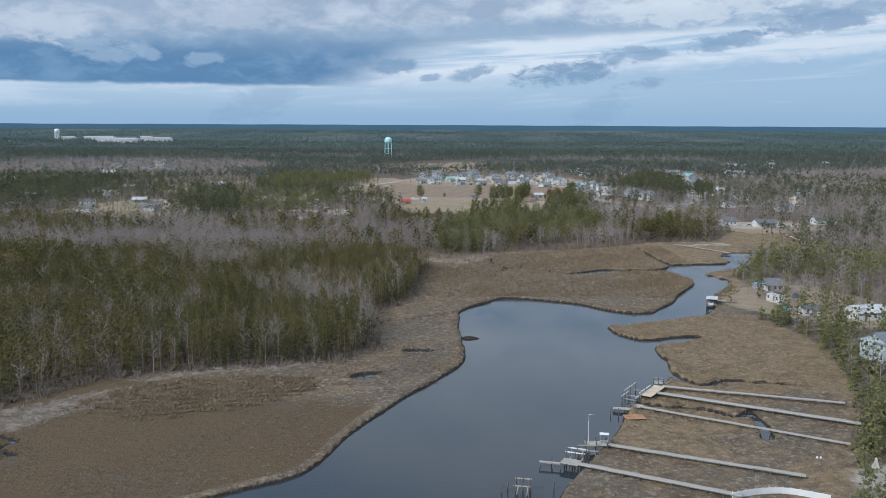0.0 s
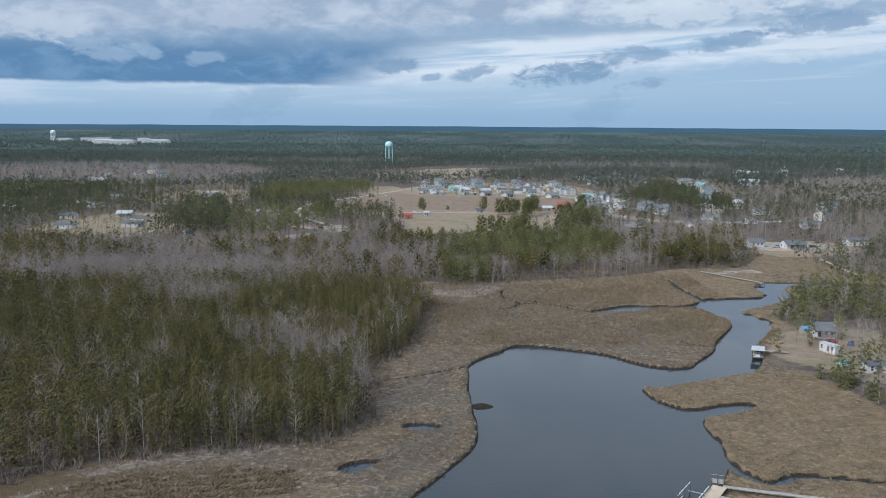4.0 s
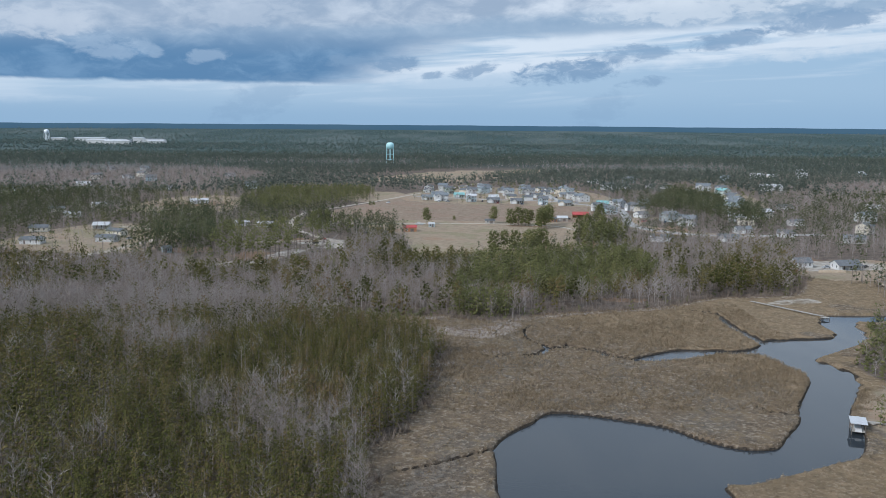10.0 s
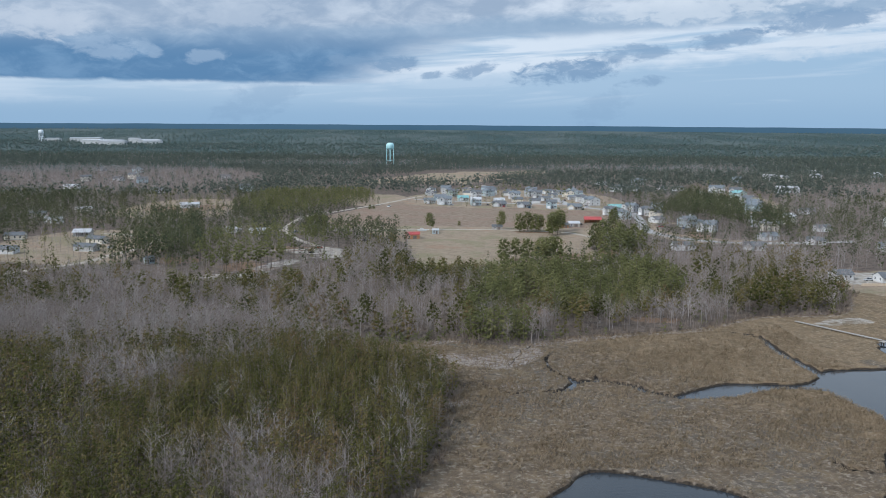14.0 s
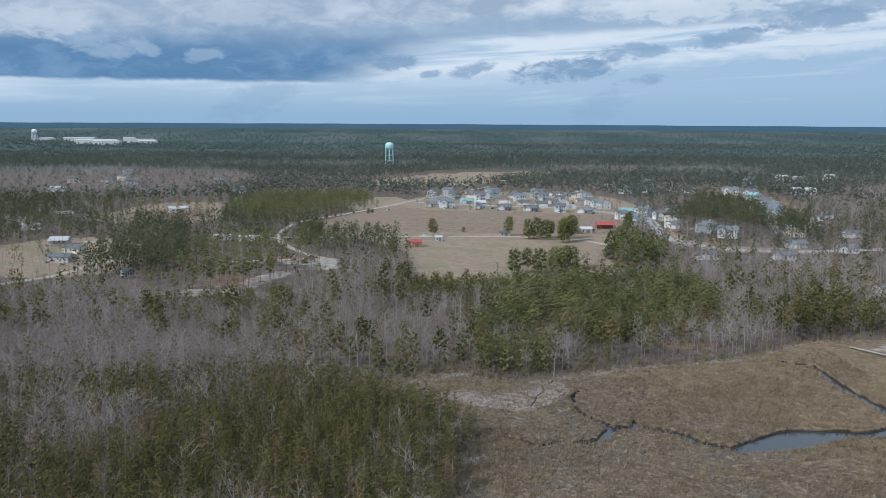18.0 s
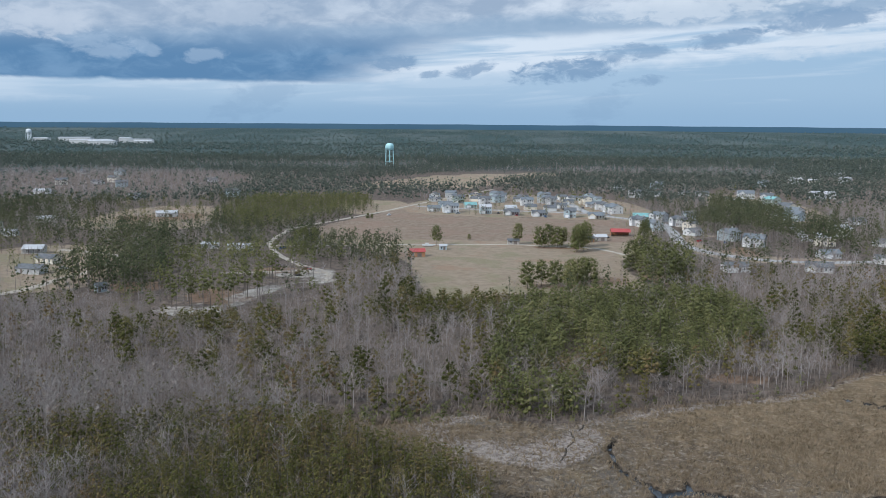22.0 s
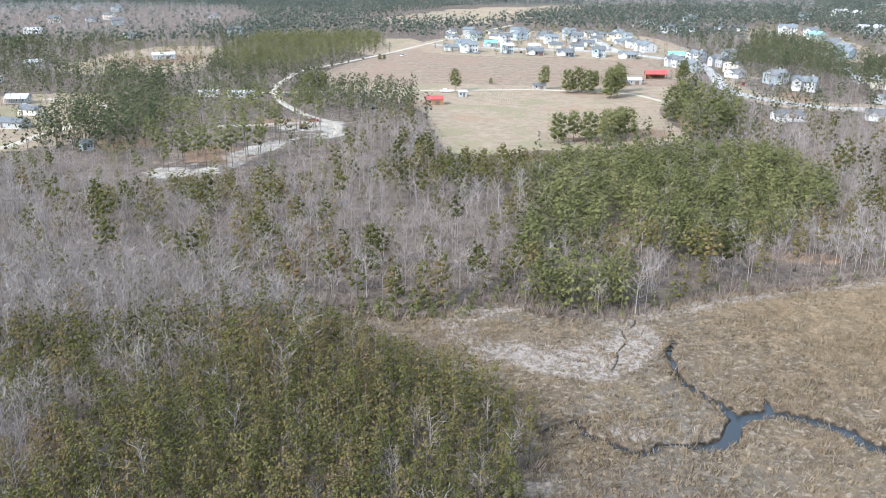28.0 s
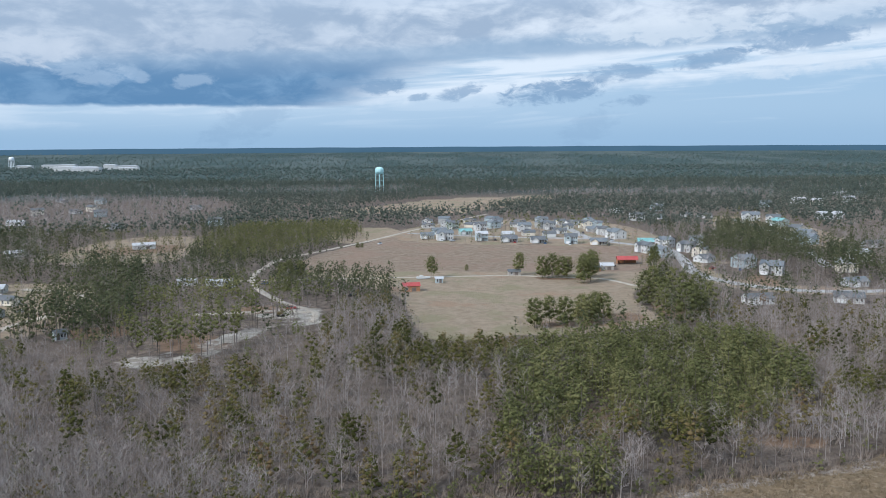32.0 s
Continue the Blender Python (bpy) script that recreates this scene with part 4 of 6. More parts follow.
def in_stand(x, y):
    """The thick stand, with a ragged outline."""
    return inside(GREEN_STAND, x + 9 * wave(x * 2.2, y * 2.2, 5.0), y + 6 * wave(x * 2.5, y * 2.5, 8.0))


def pine_share(x, y):
    s = 0.1 + 0.42 * ramp01(wave(x * 1.5, y * 1.5, 3.0), 0.0, 0.5) + 0.25 * ramp01(x, -10, 5) * ramp01(x, 75, 60) + 0.35 * ramp01(np.hypot((x + 20) / 28, (y - 560) / 34), 1.1, 0.7) + 0.6 * ramp01(np.hypot((x - 132) / 34, (y - 508) / 26), 1.1, 0.7)
    return s + 0.35 * ramp01(-x, 150, 220)


x, y, rng = scatter((-420, 430, 240, 660), 3.5, 2, lambda x, y, r: inside(NORTH_WOOD, x, y) & ~cleared(x, y) & ~in_stand(x, y) & ~inside(STANDS[4], x, y) & (signed(NORTH_WOOD, x, y, 5.0) < -0.4) & (r.uniform(size=len(x)) < 0.74))
field_side = np.where(x < -150, 596.0, np.where(x < -62, 572.0, np.where(x < -24, 720.0, np.where(x < 84, 606.0, 700.0))))
low_edge = np.clip((field_side + 4 - y) * 0.235, 0, 20) / 13.0 * rng.uniform(0.8, 1.1, len(x))  # lower trees towards the open land
grow("north_woods", x, y, rng, pine_share(x, y), "between the marsh and the field", 200, size=(0.68, 1.05), cap=low_edge)
x, y, rng = scatter((0, 460, 100, 590), 3.3, 12, lambda x, y, r: in_stand(x, y) & (on_straw(x, y, 2) < 0.4))
grow("green_stand", x, y, rng, np.full(len(x), 0.9), "in the thick stand before the field", 250, (BARK, PINE_GREEN), (0.7, 1.1), None, np.where(rng.uniform(size=len(x)) < 0.6, -1, 0))
litter("undergrowth", SHRUB, (-330, 430, 240, 660), 5.0, 21, lambda x, y, r: inside(NORTH_WOOD, x, y) & ~cleared(x, y), (BRUSH, BRUSH), "brown leafless brush on the woodland floor")
litter("wood_edge_brush", SHRUB, (-160, 160, 190, 540), 2.2, 22, lambda x, y, r: ((np.abs(signed(WEST_WOOD, x, y, 8.0)) < 2.2) | (np.abs(signed(NORTH_WOOD, x, y, 8.0)) < 2.5)) & (ground_height(x, y)[1] > 1.5), (BRUSH, BRUSH), "leafless brush along the edge of the marsh", (0.6, 1.3))
litter("corner_brush", SHRUB, (-62, 405, -18, 446), 2.4, 24, lambda x, y, r: ~inside(WEST_WOOD, x, y) & ~inside(NORTH_WOOD, x, y) & (x + 0.9 * (y - 415) < -20), (BRUSH, BRUSH), "dark leafless brush in the corner of the marsh", (0.8, 1.5))
litter("edge_bushes", BUSH, (-40, 420, 190, 560), 4.0, 23, lambda x, y, r: (np.abs(signed(NORTH_WOOD, x, y, 8.0) + 2) < 2.5) & (r.uniform(size=len(x)) < 0.5), (BARK, PINE_GREEN), "low evergreen bushes along the edge of the marsh")

# land east of the creek
x, y, rng = scatter((70, 100, 330, 440), 3.9, 3, lambda x, y, r: inside(EAST_LAND, x, y) & ~cleared(x, y) & ~in_box(x, y, (96, 292, 123, 346)) & (signed(EAST_LAND, x, y, 5.0) < -1) & (r.uniform(size=len(x)) < 0.55))
grow("east_woods", x, y, rng, np.full(len(x), 0.72), "among the riverside houses", 300, (BARK, PINE_GREEN), (0.6, 1.1), None, -1 * (signed(EAST_LAND, x, y, 20.0) > -16))
litter("east_bushes", BUSH, (70, 140, 160, 440), 3.6, 31, lambda x, y, r: (signed(EAST_LAND, x, y, 12.0) < 0.5) & (signed(EAST_LAND, x, y, 12.0) > -9) & ((y < 298) | (y > 350)) & (r.uniform(size=len(x)) < 0.85), (BARK, PINE_GREEN), "evergreen bushes along the bank", (0.8, 1.7))

# stands of tall pines west of the field, and the plantation by the dirt road
for k, stand in enumerate(STANDS):
    lo, hi = stand.min(0), stand.max(0)
    x, y, rng = scatter((*lo, *hi), (5.0, 5.0, 4.6, 5.2, 3.4)[k], 40 + k, lambda x, y, r: inside(stand, x, y) & clear_of_roads(x, y))
    grow(("pine_stand", "roadside_stand", "plantation", "pine_belt", "shore_stand")[k], x, y, rng, np.full(len(x), 0.97), ("standing tall beside the sandy lot", "beside the farm track", "closely planted along the dirt road", "in a belt between the streets", "dense along the edge of the marsh")[k], 410 + 10 * k, (BARK, PINE_MID if k in (0, 1, 3) else PINE_GREEN), ((0.95, 1.3), (0.85, 1.1), (0.65, 0.85), (0.9, 1.15), (0.85, 1.1))[k], None, (0, 0, 0, 1, -1)[k])


def open_pines(x, y, r):
    return inside(YARDS[8], x, y) & clear_of_roads(x, y, 0.5) & ~inside(STANDS[0], x, y)


x, y, rng = scatter((-170, 560, -60, 700), 7.0, 47, open_pines)
grow("thin_pines", x, y, rng, np.full(len(x), 0.8), "scattered over the sandy lot", 450, (BARK, PINE_GREEN), (0.85, 1.2), None, 1)


x, y, rng = scatter((-200, 548, -60, 640), 4.6, 49, lambda x, y, r: clear_of_roads(x, y, 0.5) & ~inside(STANDS[0], x, y) & ~inside(SAND[0], x, y) & ~inside(SAND[1], x, y) & (y < 605 + 0.3 * (x + 150)) & (r.uniform(size=len(x)) < 0.7))
grow("lot_edge", x, y, rng, np.full(len(x), 0.18), "thin on the ground beside the sandy lot", 455, (BARK, PINE_GREEN), (0.45, 0.8))
litter("corner_bushes", BUSH, (-40, 420, -8, 446), 2.6, 25, lambda x, y, r: (np.abs(signed(NORTH_WOOD, x, y, 8.0)) < 4.5) & (r.uniform(size=len(x)) < 0.8), (BARK, PINE_GREEN), "evergreen bushes in the corner of the marsh", (0.8, 1.5))


# woods round and beyond the fields
def beyond(x, y, r):
    north = (y > 600) & ~inside(NORTH_WOOD, x, y)
    ok = (north | ((x > 190) & (y > 450))) & ~cleared(x, y)
    for stand in STANDS:
        ok &= ~inside(stand, x, y)
    glade = wave(x * 0.9, y * 0.9, 12.0) > 0.42
    return ok & (r.uniform(size=len(x)) < np.where(glade, 0.4, 0.95))


x, y, rng = scatter((-560, 450, 560, 1000), 5.9, 4, beyond)
grow("middle_woods", x, y, rng, np.where(x < -40, 0.72, 0.25) + 0.35 * ramp01(wave(x * 0.6, y * 0.8, 6.0), -0.15, 0.3), "round the fields and houses", 400, (BARK, PINE_MID), (0.7, 1.1))
GREY_WOODS = [smooth(p, n=3) for p in ([(-720, 1150), (-620, 1480), (-330, 1450), (-240, 1200), (-330, 1040)], [(60, 1560), (420, 1600), (460, 1480), (150, 1450)], [(-420, 1650), (-60, 1720), (-80, 1620), (-420, 1560)], [(420, 1150), (700, 1250), (720, 1080), (460, 1000)])]


def far_share(x, y):
    s = 0.55 + 0.42 * ramp01(wave(x * 0.25, y * 1.1, 8.0), -0.3, 0.1)
    for p in GREY_WOODS:
        s = np.where(inside(p, x + 25 * wave(x, y, 2.0), y + 25 * wave(x, y, 4.0)), 0.07, s)
    return s


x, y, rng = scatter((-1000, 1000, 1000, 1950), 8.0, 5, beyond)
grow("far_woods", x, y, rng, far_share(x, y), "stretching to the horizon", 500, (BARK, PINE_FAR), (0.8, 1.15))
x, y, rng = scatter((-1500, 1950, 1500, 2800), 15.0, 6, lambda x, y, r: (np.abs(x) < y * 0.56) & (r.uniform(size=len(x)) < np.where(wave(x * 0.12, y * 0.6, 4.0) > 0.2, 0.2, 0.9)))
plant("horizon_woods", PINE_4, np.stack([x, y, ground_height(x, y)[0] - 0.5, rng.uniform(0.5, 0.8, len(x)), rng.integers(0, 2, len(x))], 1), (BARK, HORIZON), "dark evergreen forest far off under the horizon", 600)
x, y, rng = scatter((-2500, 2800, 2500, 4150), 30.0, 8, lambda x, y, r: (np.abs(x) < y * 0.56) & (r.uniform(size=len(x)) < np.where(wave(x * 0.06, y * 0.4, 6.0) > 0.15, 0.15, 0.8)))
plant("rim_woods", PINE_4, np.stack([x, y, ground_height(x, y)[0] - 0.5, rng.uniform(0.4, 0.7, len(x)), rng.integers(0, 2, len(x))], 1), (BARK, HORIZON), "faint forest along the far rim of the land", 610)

# trees left standing in the yards and along the streets
def yard_trees(x, y, r):
    ok = clear_of_roads(x, y, 1.0) & (r.uniform(size=len(x)) < 0.7)
    lot = in_box(x, y, (106, 765, 178, 905))
    for k in (0, 1, 5, 6, 7, 10):
        lot |= inside(YARDS[k], x, y)
    return ok & lot


x, y, rng = scatter((-300, 280, 340, 1160), 8.2, 48, yard_trees)
grow("yard_trees", x, y, rng, np.where(x < -150, 0.6, 0.25), "between the houses", 460, (BARK, PINE_GREEN), (0.45, 0.9))

x, y, rng = scatter((112, 282, 165, 352), 5.0, 54, lambda x, y, r: inside(YARDS[10], x, y) & (x > 117) & (np.hypot(x - 131, y - 346) > 8) & (np.hypot(x - 124.5, y - 322) > 6) & (np.hypot(x - 145, y - 294) > 9))
grow("garden_trees", x, y, rng, np.full(len(x), 0.4), "shading the riverside gardens", 465, (BARK, PINE_GREEN), (0.4, 0.9), None, -1)

# reeds of the marsh
REED = [((np.zeros((0, 3)), np.zeros((0, 3), int)), shrub(200 + i, 5, s, 0.17)[1]) for i, s in enumerate((0.6, 0.8, 1.0))]


def reedy(x, y, r):
    d = ground_height(x, y)[1]
    wet = (signed(WEST_WOOD, x, y, 6.0) > 0) & (signed(NORTH_WOOD, x, y, 6.0) > 0) & (signed(EAST_LAND, x, y, 6.0) > 0)
    lip = np.exp(-((d - 1.4) / 1.2) ** 2)
    return wet & (d > 0.9) & (r.uniform(size=len(x)) < np.where((x < 12) & (y + 0.25 * x < 212), 0.1, 1.0)) & (r.uniform(size=len(x)) < 0.3 + 0.45 * ramp01(wave(x * 2.2, y * 2.2, 15.0), 0.0, 0.4) + 0.4 * lip)


def washed_up(x, y, r):
    ok = np.zeros(len(x), bool)
    for p in STRANDS:
        ok |= signed(p, x, y, 6.0) < 2.2 * wave(x * 4, y * 4, 2.0)
    return ok & (ground_height(x, y)[1] > 1.0) & (r.uniform(size=len(x)) < 0.35 + 0.3 * ramp01(wave(x * 5, y * 5, 7.0), -0.1, 0.3))


def ridged(x, y, r):
    line = np.sin(1.9 * y - 0.35 * x + 4.5 * wave(x * 2, y * 2, 1.0)) + 0.7 * np.sin(0.6 * x + 0.4 * y + 5 * wave(x * 3, y * 3, 4.0))
    edge = ramp01(-signed(MOUND, x, y, 12.0), 0, 6)
    return (edge > r.uniform(size=len(x))) & (line > 0.25)


def mat_of_grass(seed, h, clumps, blades, reach):
    """A low tussock: flattened lumps under a thatch of leaning blades."""
    v, f = pine(seed, h, 4, 0.24, 0.02, reach, clumps, 3, 0.5, 1.3)[1]
    w, k = shrub(seed + 40, blades, h * 0.9, 0.12)[1]
    return NO_WOOD, (np.concatenate([v * np.array([1.15, 1.15, 0.6]), w]), np.concatenate([f, k + len(v)]))


HUMMOCK = [mat_of_grass(220 + i, h, 3, 6, 0.55) for i, h in enumerate((0.9, 1.1))]
TUSSOCK = [mat_of_grass(225 + i, h, 1, 7, 0.6) for i, h in enumerate((0.7, 0.8, 0.9))]
FLAT_REED = []
for i, s in enumerate((0.8, 1.1)):
    v, f = shrub(210 + i, 6, s)[1]
    FLAT_REED.append((NO_WOOD, (v * np.array([1.7, 1.7, 0.4]), f)))
litter("washed_up_reeds", FLAT_REED, (-110, 170, 95, 470), 0.75, 51, washed_up, (PALE_REED, PALE_REED), "pale dead reeds washed up in drifts")
litter("ridged_reeds", REED, (-90, 180, -22, 228), 0.42, 52, ridged, (GRASS, GRASS), "tan reeds standing in ridges", (0.8, 1.3))
litter("reed_hummocks", HUMMOCK, (-90, 180, -22, 228), 0.8, 55, ridged, (GRASS, GRASS), "tan hummocks of matted reeds in rows", (0.8, 1.4))
litter("upper_tussocks", TUSSOCK, (-40, 330, 118, 470), 1.35, 56, lambda x, y, r: reedy(x, y, r) & (wave(x * 6, y * 6, 11.0) > -0.15), (GRASS, GRASS), "tussocks of tan grass on the upper marsh", (0.6, 1.4))
litter("lower_tussocks", TUSSOCK, (-30, 170, 118, 330), 1.7, 57, lambda x, y, r: reedy(x, y, r) & (wave(x * 6, y * 6, 13.0) > 0.0), (GRASS, GRASS), "tussocks of brown grass on the marsh by the river", (0.5, 1.1))
litter("marsh_reeds", REED, (-70, 140, 118, 330), 0.78, 50, reedy, (GRASS, GRASS), "low brown winter reeds covering the marsh by the river", (0.35, 0.7))
litter("upper_marsh_reeds", REED, (-40, 330, 118, 470), 0.7, 53, reedy, (GRASS, GRASS), "tan winter reeds covering the upper marsh", (0.7, 1.4))


def thing(name, x, y, z=None, yaw=0.0, label="", category="", group=""):
    """An Empty at the base of a thing, on the ground unless z is given."""
    ob = new(name)
    ob.empty_display_size = 0.2
    z = float(ground_height(np.array([x]), np.array([y]))[0][0]) if z is None else z
    ob.matrix_basis = pose(x, y, z, 0, 0, yaw)
    return tagged(ob, label, category, group)


def hang(name, me, parent, label=""):
    ob = new(name, me)
    ob.parent = parent
    return tagged(ob, label)


def tree_thing(name, made, mats, label, category, group):
    """A single tree as a thing, far below for copying."""
    (wv, wf), (cv, cf) = made
    ob = thing(name, 0, 0, 0, 0, label, category, group)
    hang("trunk", flat_mesh("trunk", wv, wf, [mats[0]]), ob)
    hang("crown", flat_mesh("crown", cv, cf, [mats[1]]), ob)
    return ob


def drop_tree(ob):
    for o in (*ob.children_recursive, ob):
        bpy.data.objects.remove(o)


def plant_single(makers, spots, rng):
    """Copies of the trees in makers at spots of x, y, scale, which."""
    for x, y, s, k in spots:
        z = float(ground_height(np.array([x]), np.array([y]))[0][0]) - 0.1
        ob = copy_thing(makers[int(k)], pose(x, y, z, 0, 0, rng.uniform(0, 360)))
        ob.scale = (s, s, s)


makers = [tree_thing("pine_tree", p, (BARK, PINE), "young olive-green pine in the wood beside the marsh", "pine tree", "pines of the near wood") for p in PINE_0]
makers += [tree_thing("bare_tree", p, (TWIG, TWIG), "leafless grey hardwood among the pines beside the marsh", "tree", "bare trees of the near wood") for p in BARE_0]
x, y, rng = scatter(NEAR_STAND, 2.5, 7, lambda x, y, r: inside(WEST_WOOD, x, y) & (signed(WEST_WOOD, x, y, 5.0) < -0.6))
kind = np.where(signed(WEST_WOOD, x, y, 9.0) > -6, np.take(LOW, rng.integers(0, 2, len(x))), rng.integers(0, 5, len(x)))
kind = np.where(rng.uniform(size=len(x)) < west_share(x, y), kind, rng.integers(5, 9, len(x)))
plant_single(makers, np.stack([x, y, rng.uniform(0.74, 1.06, len(x)), kind], 1), rng)
for ob in makers:
    drop_tree(ob)

# trees standing in and round the field
broad = [tree_thing("field_pine", pine(110 + i, h, 34, 0.5, lo, wd * 1.2, 26, 5, 0.5), (BARK, PINE_GREEN), "round-crowned olive-green pine standing in the mown field", "pine tree", "pines in the field") for i, (h, lo, wd) in enumerate(((12.5, 0.15, 0.33), (13, 0.3, 0.26), (16, 0.06, 0.27)))]
rng = np.random.default_rng(70)
spots = [(23, 621, 1.0, 0), (30, 626, 0.95, 1), (36, 624, 1.0, 0), (42, 620, 0.85, 1), (47, 628, 1.0, 0), (54, 632, 1.0, 0), (52, 641, 0.9, 1), (45, 636, 0.9, 0), (-20, 759, 0.95, 1), (31, 768, 1.0, 1), (1, 788, 0.3, 0),
         (43, 756, 1.0, 0), (49, 757, 1.1, 0), (54, 754, 1.0, 0), (58, 758, 0.9, 1), (63, 737, 1.1, 0), (68, 741, 1.2, 1), (66, 752, 1.1, 1), (72, 758, 1.2, 1),
         (82, 672, 1.0, 2), (88, 664, 0.9, 2), (81, 640, 0.95, 2), (88, 628, 1.1, 2), (94, 634, 1.0, 2), (95, 655, 1.1, 2), (98, 685, 1.0, 2), (92, 700, 0.9, 2), (100, 712, 0.95, 2), (104, 668, 1.0, 2), (88, 684, 1.05, 2), (102, 640, 1.0, 2),
         (112, 778, 1.0, 1), (118, 800, 1.0, 1), (-99, 742, 1.0, 1), (-94, 752, 0.9, 1), (-104, 750, 0.8, 0), (-93, 700, 0.8, 1), (-75, 905, 0.35, 0), (-72, 908, 0.3, 0)]
plant_single(broad, spots, rng)
for ob in broad:
    drop_tree(ob)

# ---- things: shared shapes ----
WHITE = material("white_siding", (0.5, 0.505, 0.5), (0.62, 0.62, 0.61), 0.4, 0.6, 0.01, 3.0)
PALE_BLUE = material("pale_blue_siding", (0.34, 0.41, 0.43), (0.43, 0.5, 0.52), 0.4, 0.6, 0.01, 3.0)
PALE_GREY = material("pale_grey_siding", (0.36, 0.37, 0.37), (0.46, 0.46, 0.45), 0.4, 0.6, 0.01, 3.0)
SAGE = material("sage_siding", (0.34, 0.41, 0.38), (0.43, 0.5, 0.46), 0.4, 0.6, 0.01, 3.0)
CREAM = material("cream_siding", (0.6, 0.55, 0.45), (0.7, 0.65, 0.55), 0.4, 0.6, 0.01, 3.0)
SHINGLE = material("grey_shingles", (0.1, 0.108, 0.115), (0.165, 0.172, 0.18), 0.5, 0.9, 0.02, 4.0)
BLUE_SHINGLE = material("blue_grey_shingles", (0.13, 0.15, 0.165), (0.2, 0.22, 0.235), 0.5, 0.9, 0.02, 4.0)
TEAL_ROOF = material("teal_metal_roof", (0.16, 0.36, 0.36), (0.24, 0.45, 0.44), 0.3, 0.45, 0.01, 5.0)
RED_ROOF = material("red_metal_roof", (0.36, 0.06, 0.055), (0.46, 0.09, 0.085), 0.3, 0.45, 0.01, 5.0)
WHITE_ROOF = material("white_metal_roof", (0.42, 0.43, 0.44), (0.55, 0.55, 0.56), 0.3, 0.45, 0.01, 5.0)
GLASS = material("dark_window_glass", (0.03, 0.035, 0.04), (0.06, 0.07, 0.08), 0.5, 0.08, 0.0, spec=0.6)
TRIM = material("white_trim", (0.62, 0.62, 0.61), (0.74, 0.74, 0.73), 1.0, 0.5)
DOOR = material("dark_door_paint", (0.12, 0.1, 0.09), (0.2, 0.17, 0.15), 1.0, 0.5)
CONCRETE = material("concrete", (0.42, 0.4, 0.37), (0.58, 0.56, 0.52), 0.3, 0.9, 0.01, 4.0)
DIRT_ROAD = material("pale_dirt", (0.33, 0.28, 0.22), (0.47, 0.42, 0.355), 0.15, 0.95, 0.03, 2.0, 1.2)
PAVING = material("pale_asphalt", (0.3, 0.29, 0.28), (0.42, 0.41, 0.39), 0.1, 0.9, 0.02, 4.0, 2.0)
PLANK = material("weathered_planks", (0.28, 0.255, 0.225), (0.44, 0.41, 0.37), 0.6, 0.85, 0.02, 6.0, 5.0)
FRESH_PLANK = material("new_planks", (0.46, 0.36, 0.26), (0.58, 0.48, 0.37), 0.6, 0.8, 0.02, 6.0, 5.0)
PILE = material("dark_wet_piles", (0.075, 0.065, 0.055), (0.17, 0.15, 0.13), 0.8, 0.85, 0.02, 6.0)
RUST_PLANK = material("rusty_float_boards", (0.3, 0.14, 0.07), (0.45, 0.25, 0.14), 0.9, 0.85, 0.02, 6.0)
STEEL = material("grey_steel", (0.35, 0.36, 0.37), (0.5, 0.51, 0.52), 0.8, 0.4, metal=0.6)
TOWER_PAINT = material("pale_turquoise_paint", (0.4, 0.66, 0.68), (0.52, 0.76, 0.77), 0.12, 0.45)
TOWER_WHITE = material("white_tank_paint", (0.72, 0.75, 0.76), (0.8, 0.82, 0.83), 0.12, 0.45)
RUBBER = material("black_rubber", (0.02, 0.02, 0.02), (0.045, 0.045, 0.045), 3.0, 0.85)
BLUE_PAINT = material("bright_blue_sheet", (0.07, 0.27, 0.5), (0.12, 0.36, 0.6), 0.6, 0.4)
TURQUOISE = material("turquoise_sheet", (0.06, 0.4, 0.42), (0.1, 0.5, 0.52), 0.6, 0.4)
MACHINE = material("worn_machine_paint", (0.1, 0.075, 0.03), (0.2, 0.145, 0.05), 0.8, 0.5)
CAR_PAINTS = [material("car_paint_" + n, a, b, 0.5, 0.25, spec=0.6) for n, a, b in (("white", (0.7, 0.7, 0.7), (0.78, 0.78, 0.78)), ("silver", (0.38, 0.39, 0.4), (0.46, 0.47, 0.48)), ("black", (0.02, 0.02, 0.022), (0.035, 0.035, 0.04)), ("red", (0.35, 0.03, 0.03), (0.42, 0.05, 0.05)), ("blue", (0.05, 0.1, 0.2), (0.07, 0.13, 0.26)))]


def block(bag, cx, cy, cz, sx, sy, sz, yaw=0.0, taper=1.0):
    """A box given by its centre and size, its top drawn in by taper; triangles into the bag."""
    c, s = math.cos(yaw), math.sin(yaw)
    v = []
    for z, k in ((-0.5, 1.0), (0.5, taper)):
        for x, y in ((-0.5, -0.5), (0.5, -0.5), (0.5, 0.5), (-0.5, 0.5)):
            px, py = x * sx * k, y * sy * k
            v.append((cx + px * c - py * s, cy + px * s + py * c, cz + z * sz))
    quads = ((3, 2, 1, 0), (4, 5, 6, 7), (0, 1, 5, 4), (1, 2, 6, 5), (2, 3, 7, 6), (3, 0, 4, 7))
    bag.add(v, [t for a, b, d, e in quads for t in ((a, b, d), (a, d, e))])


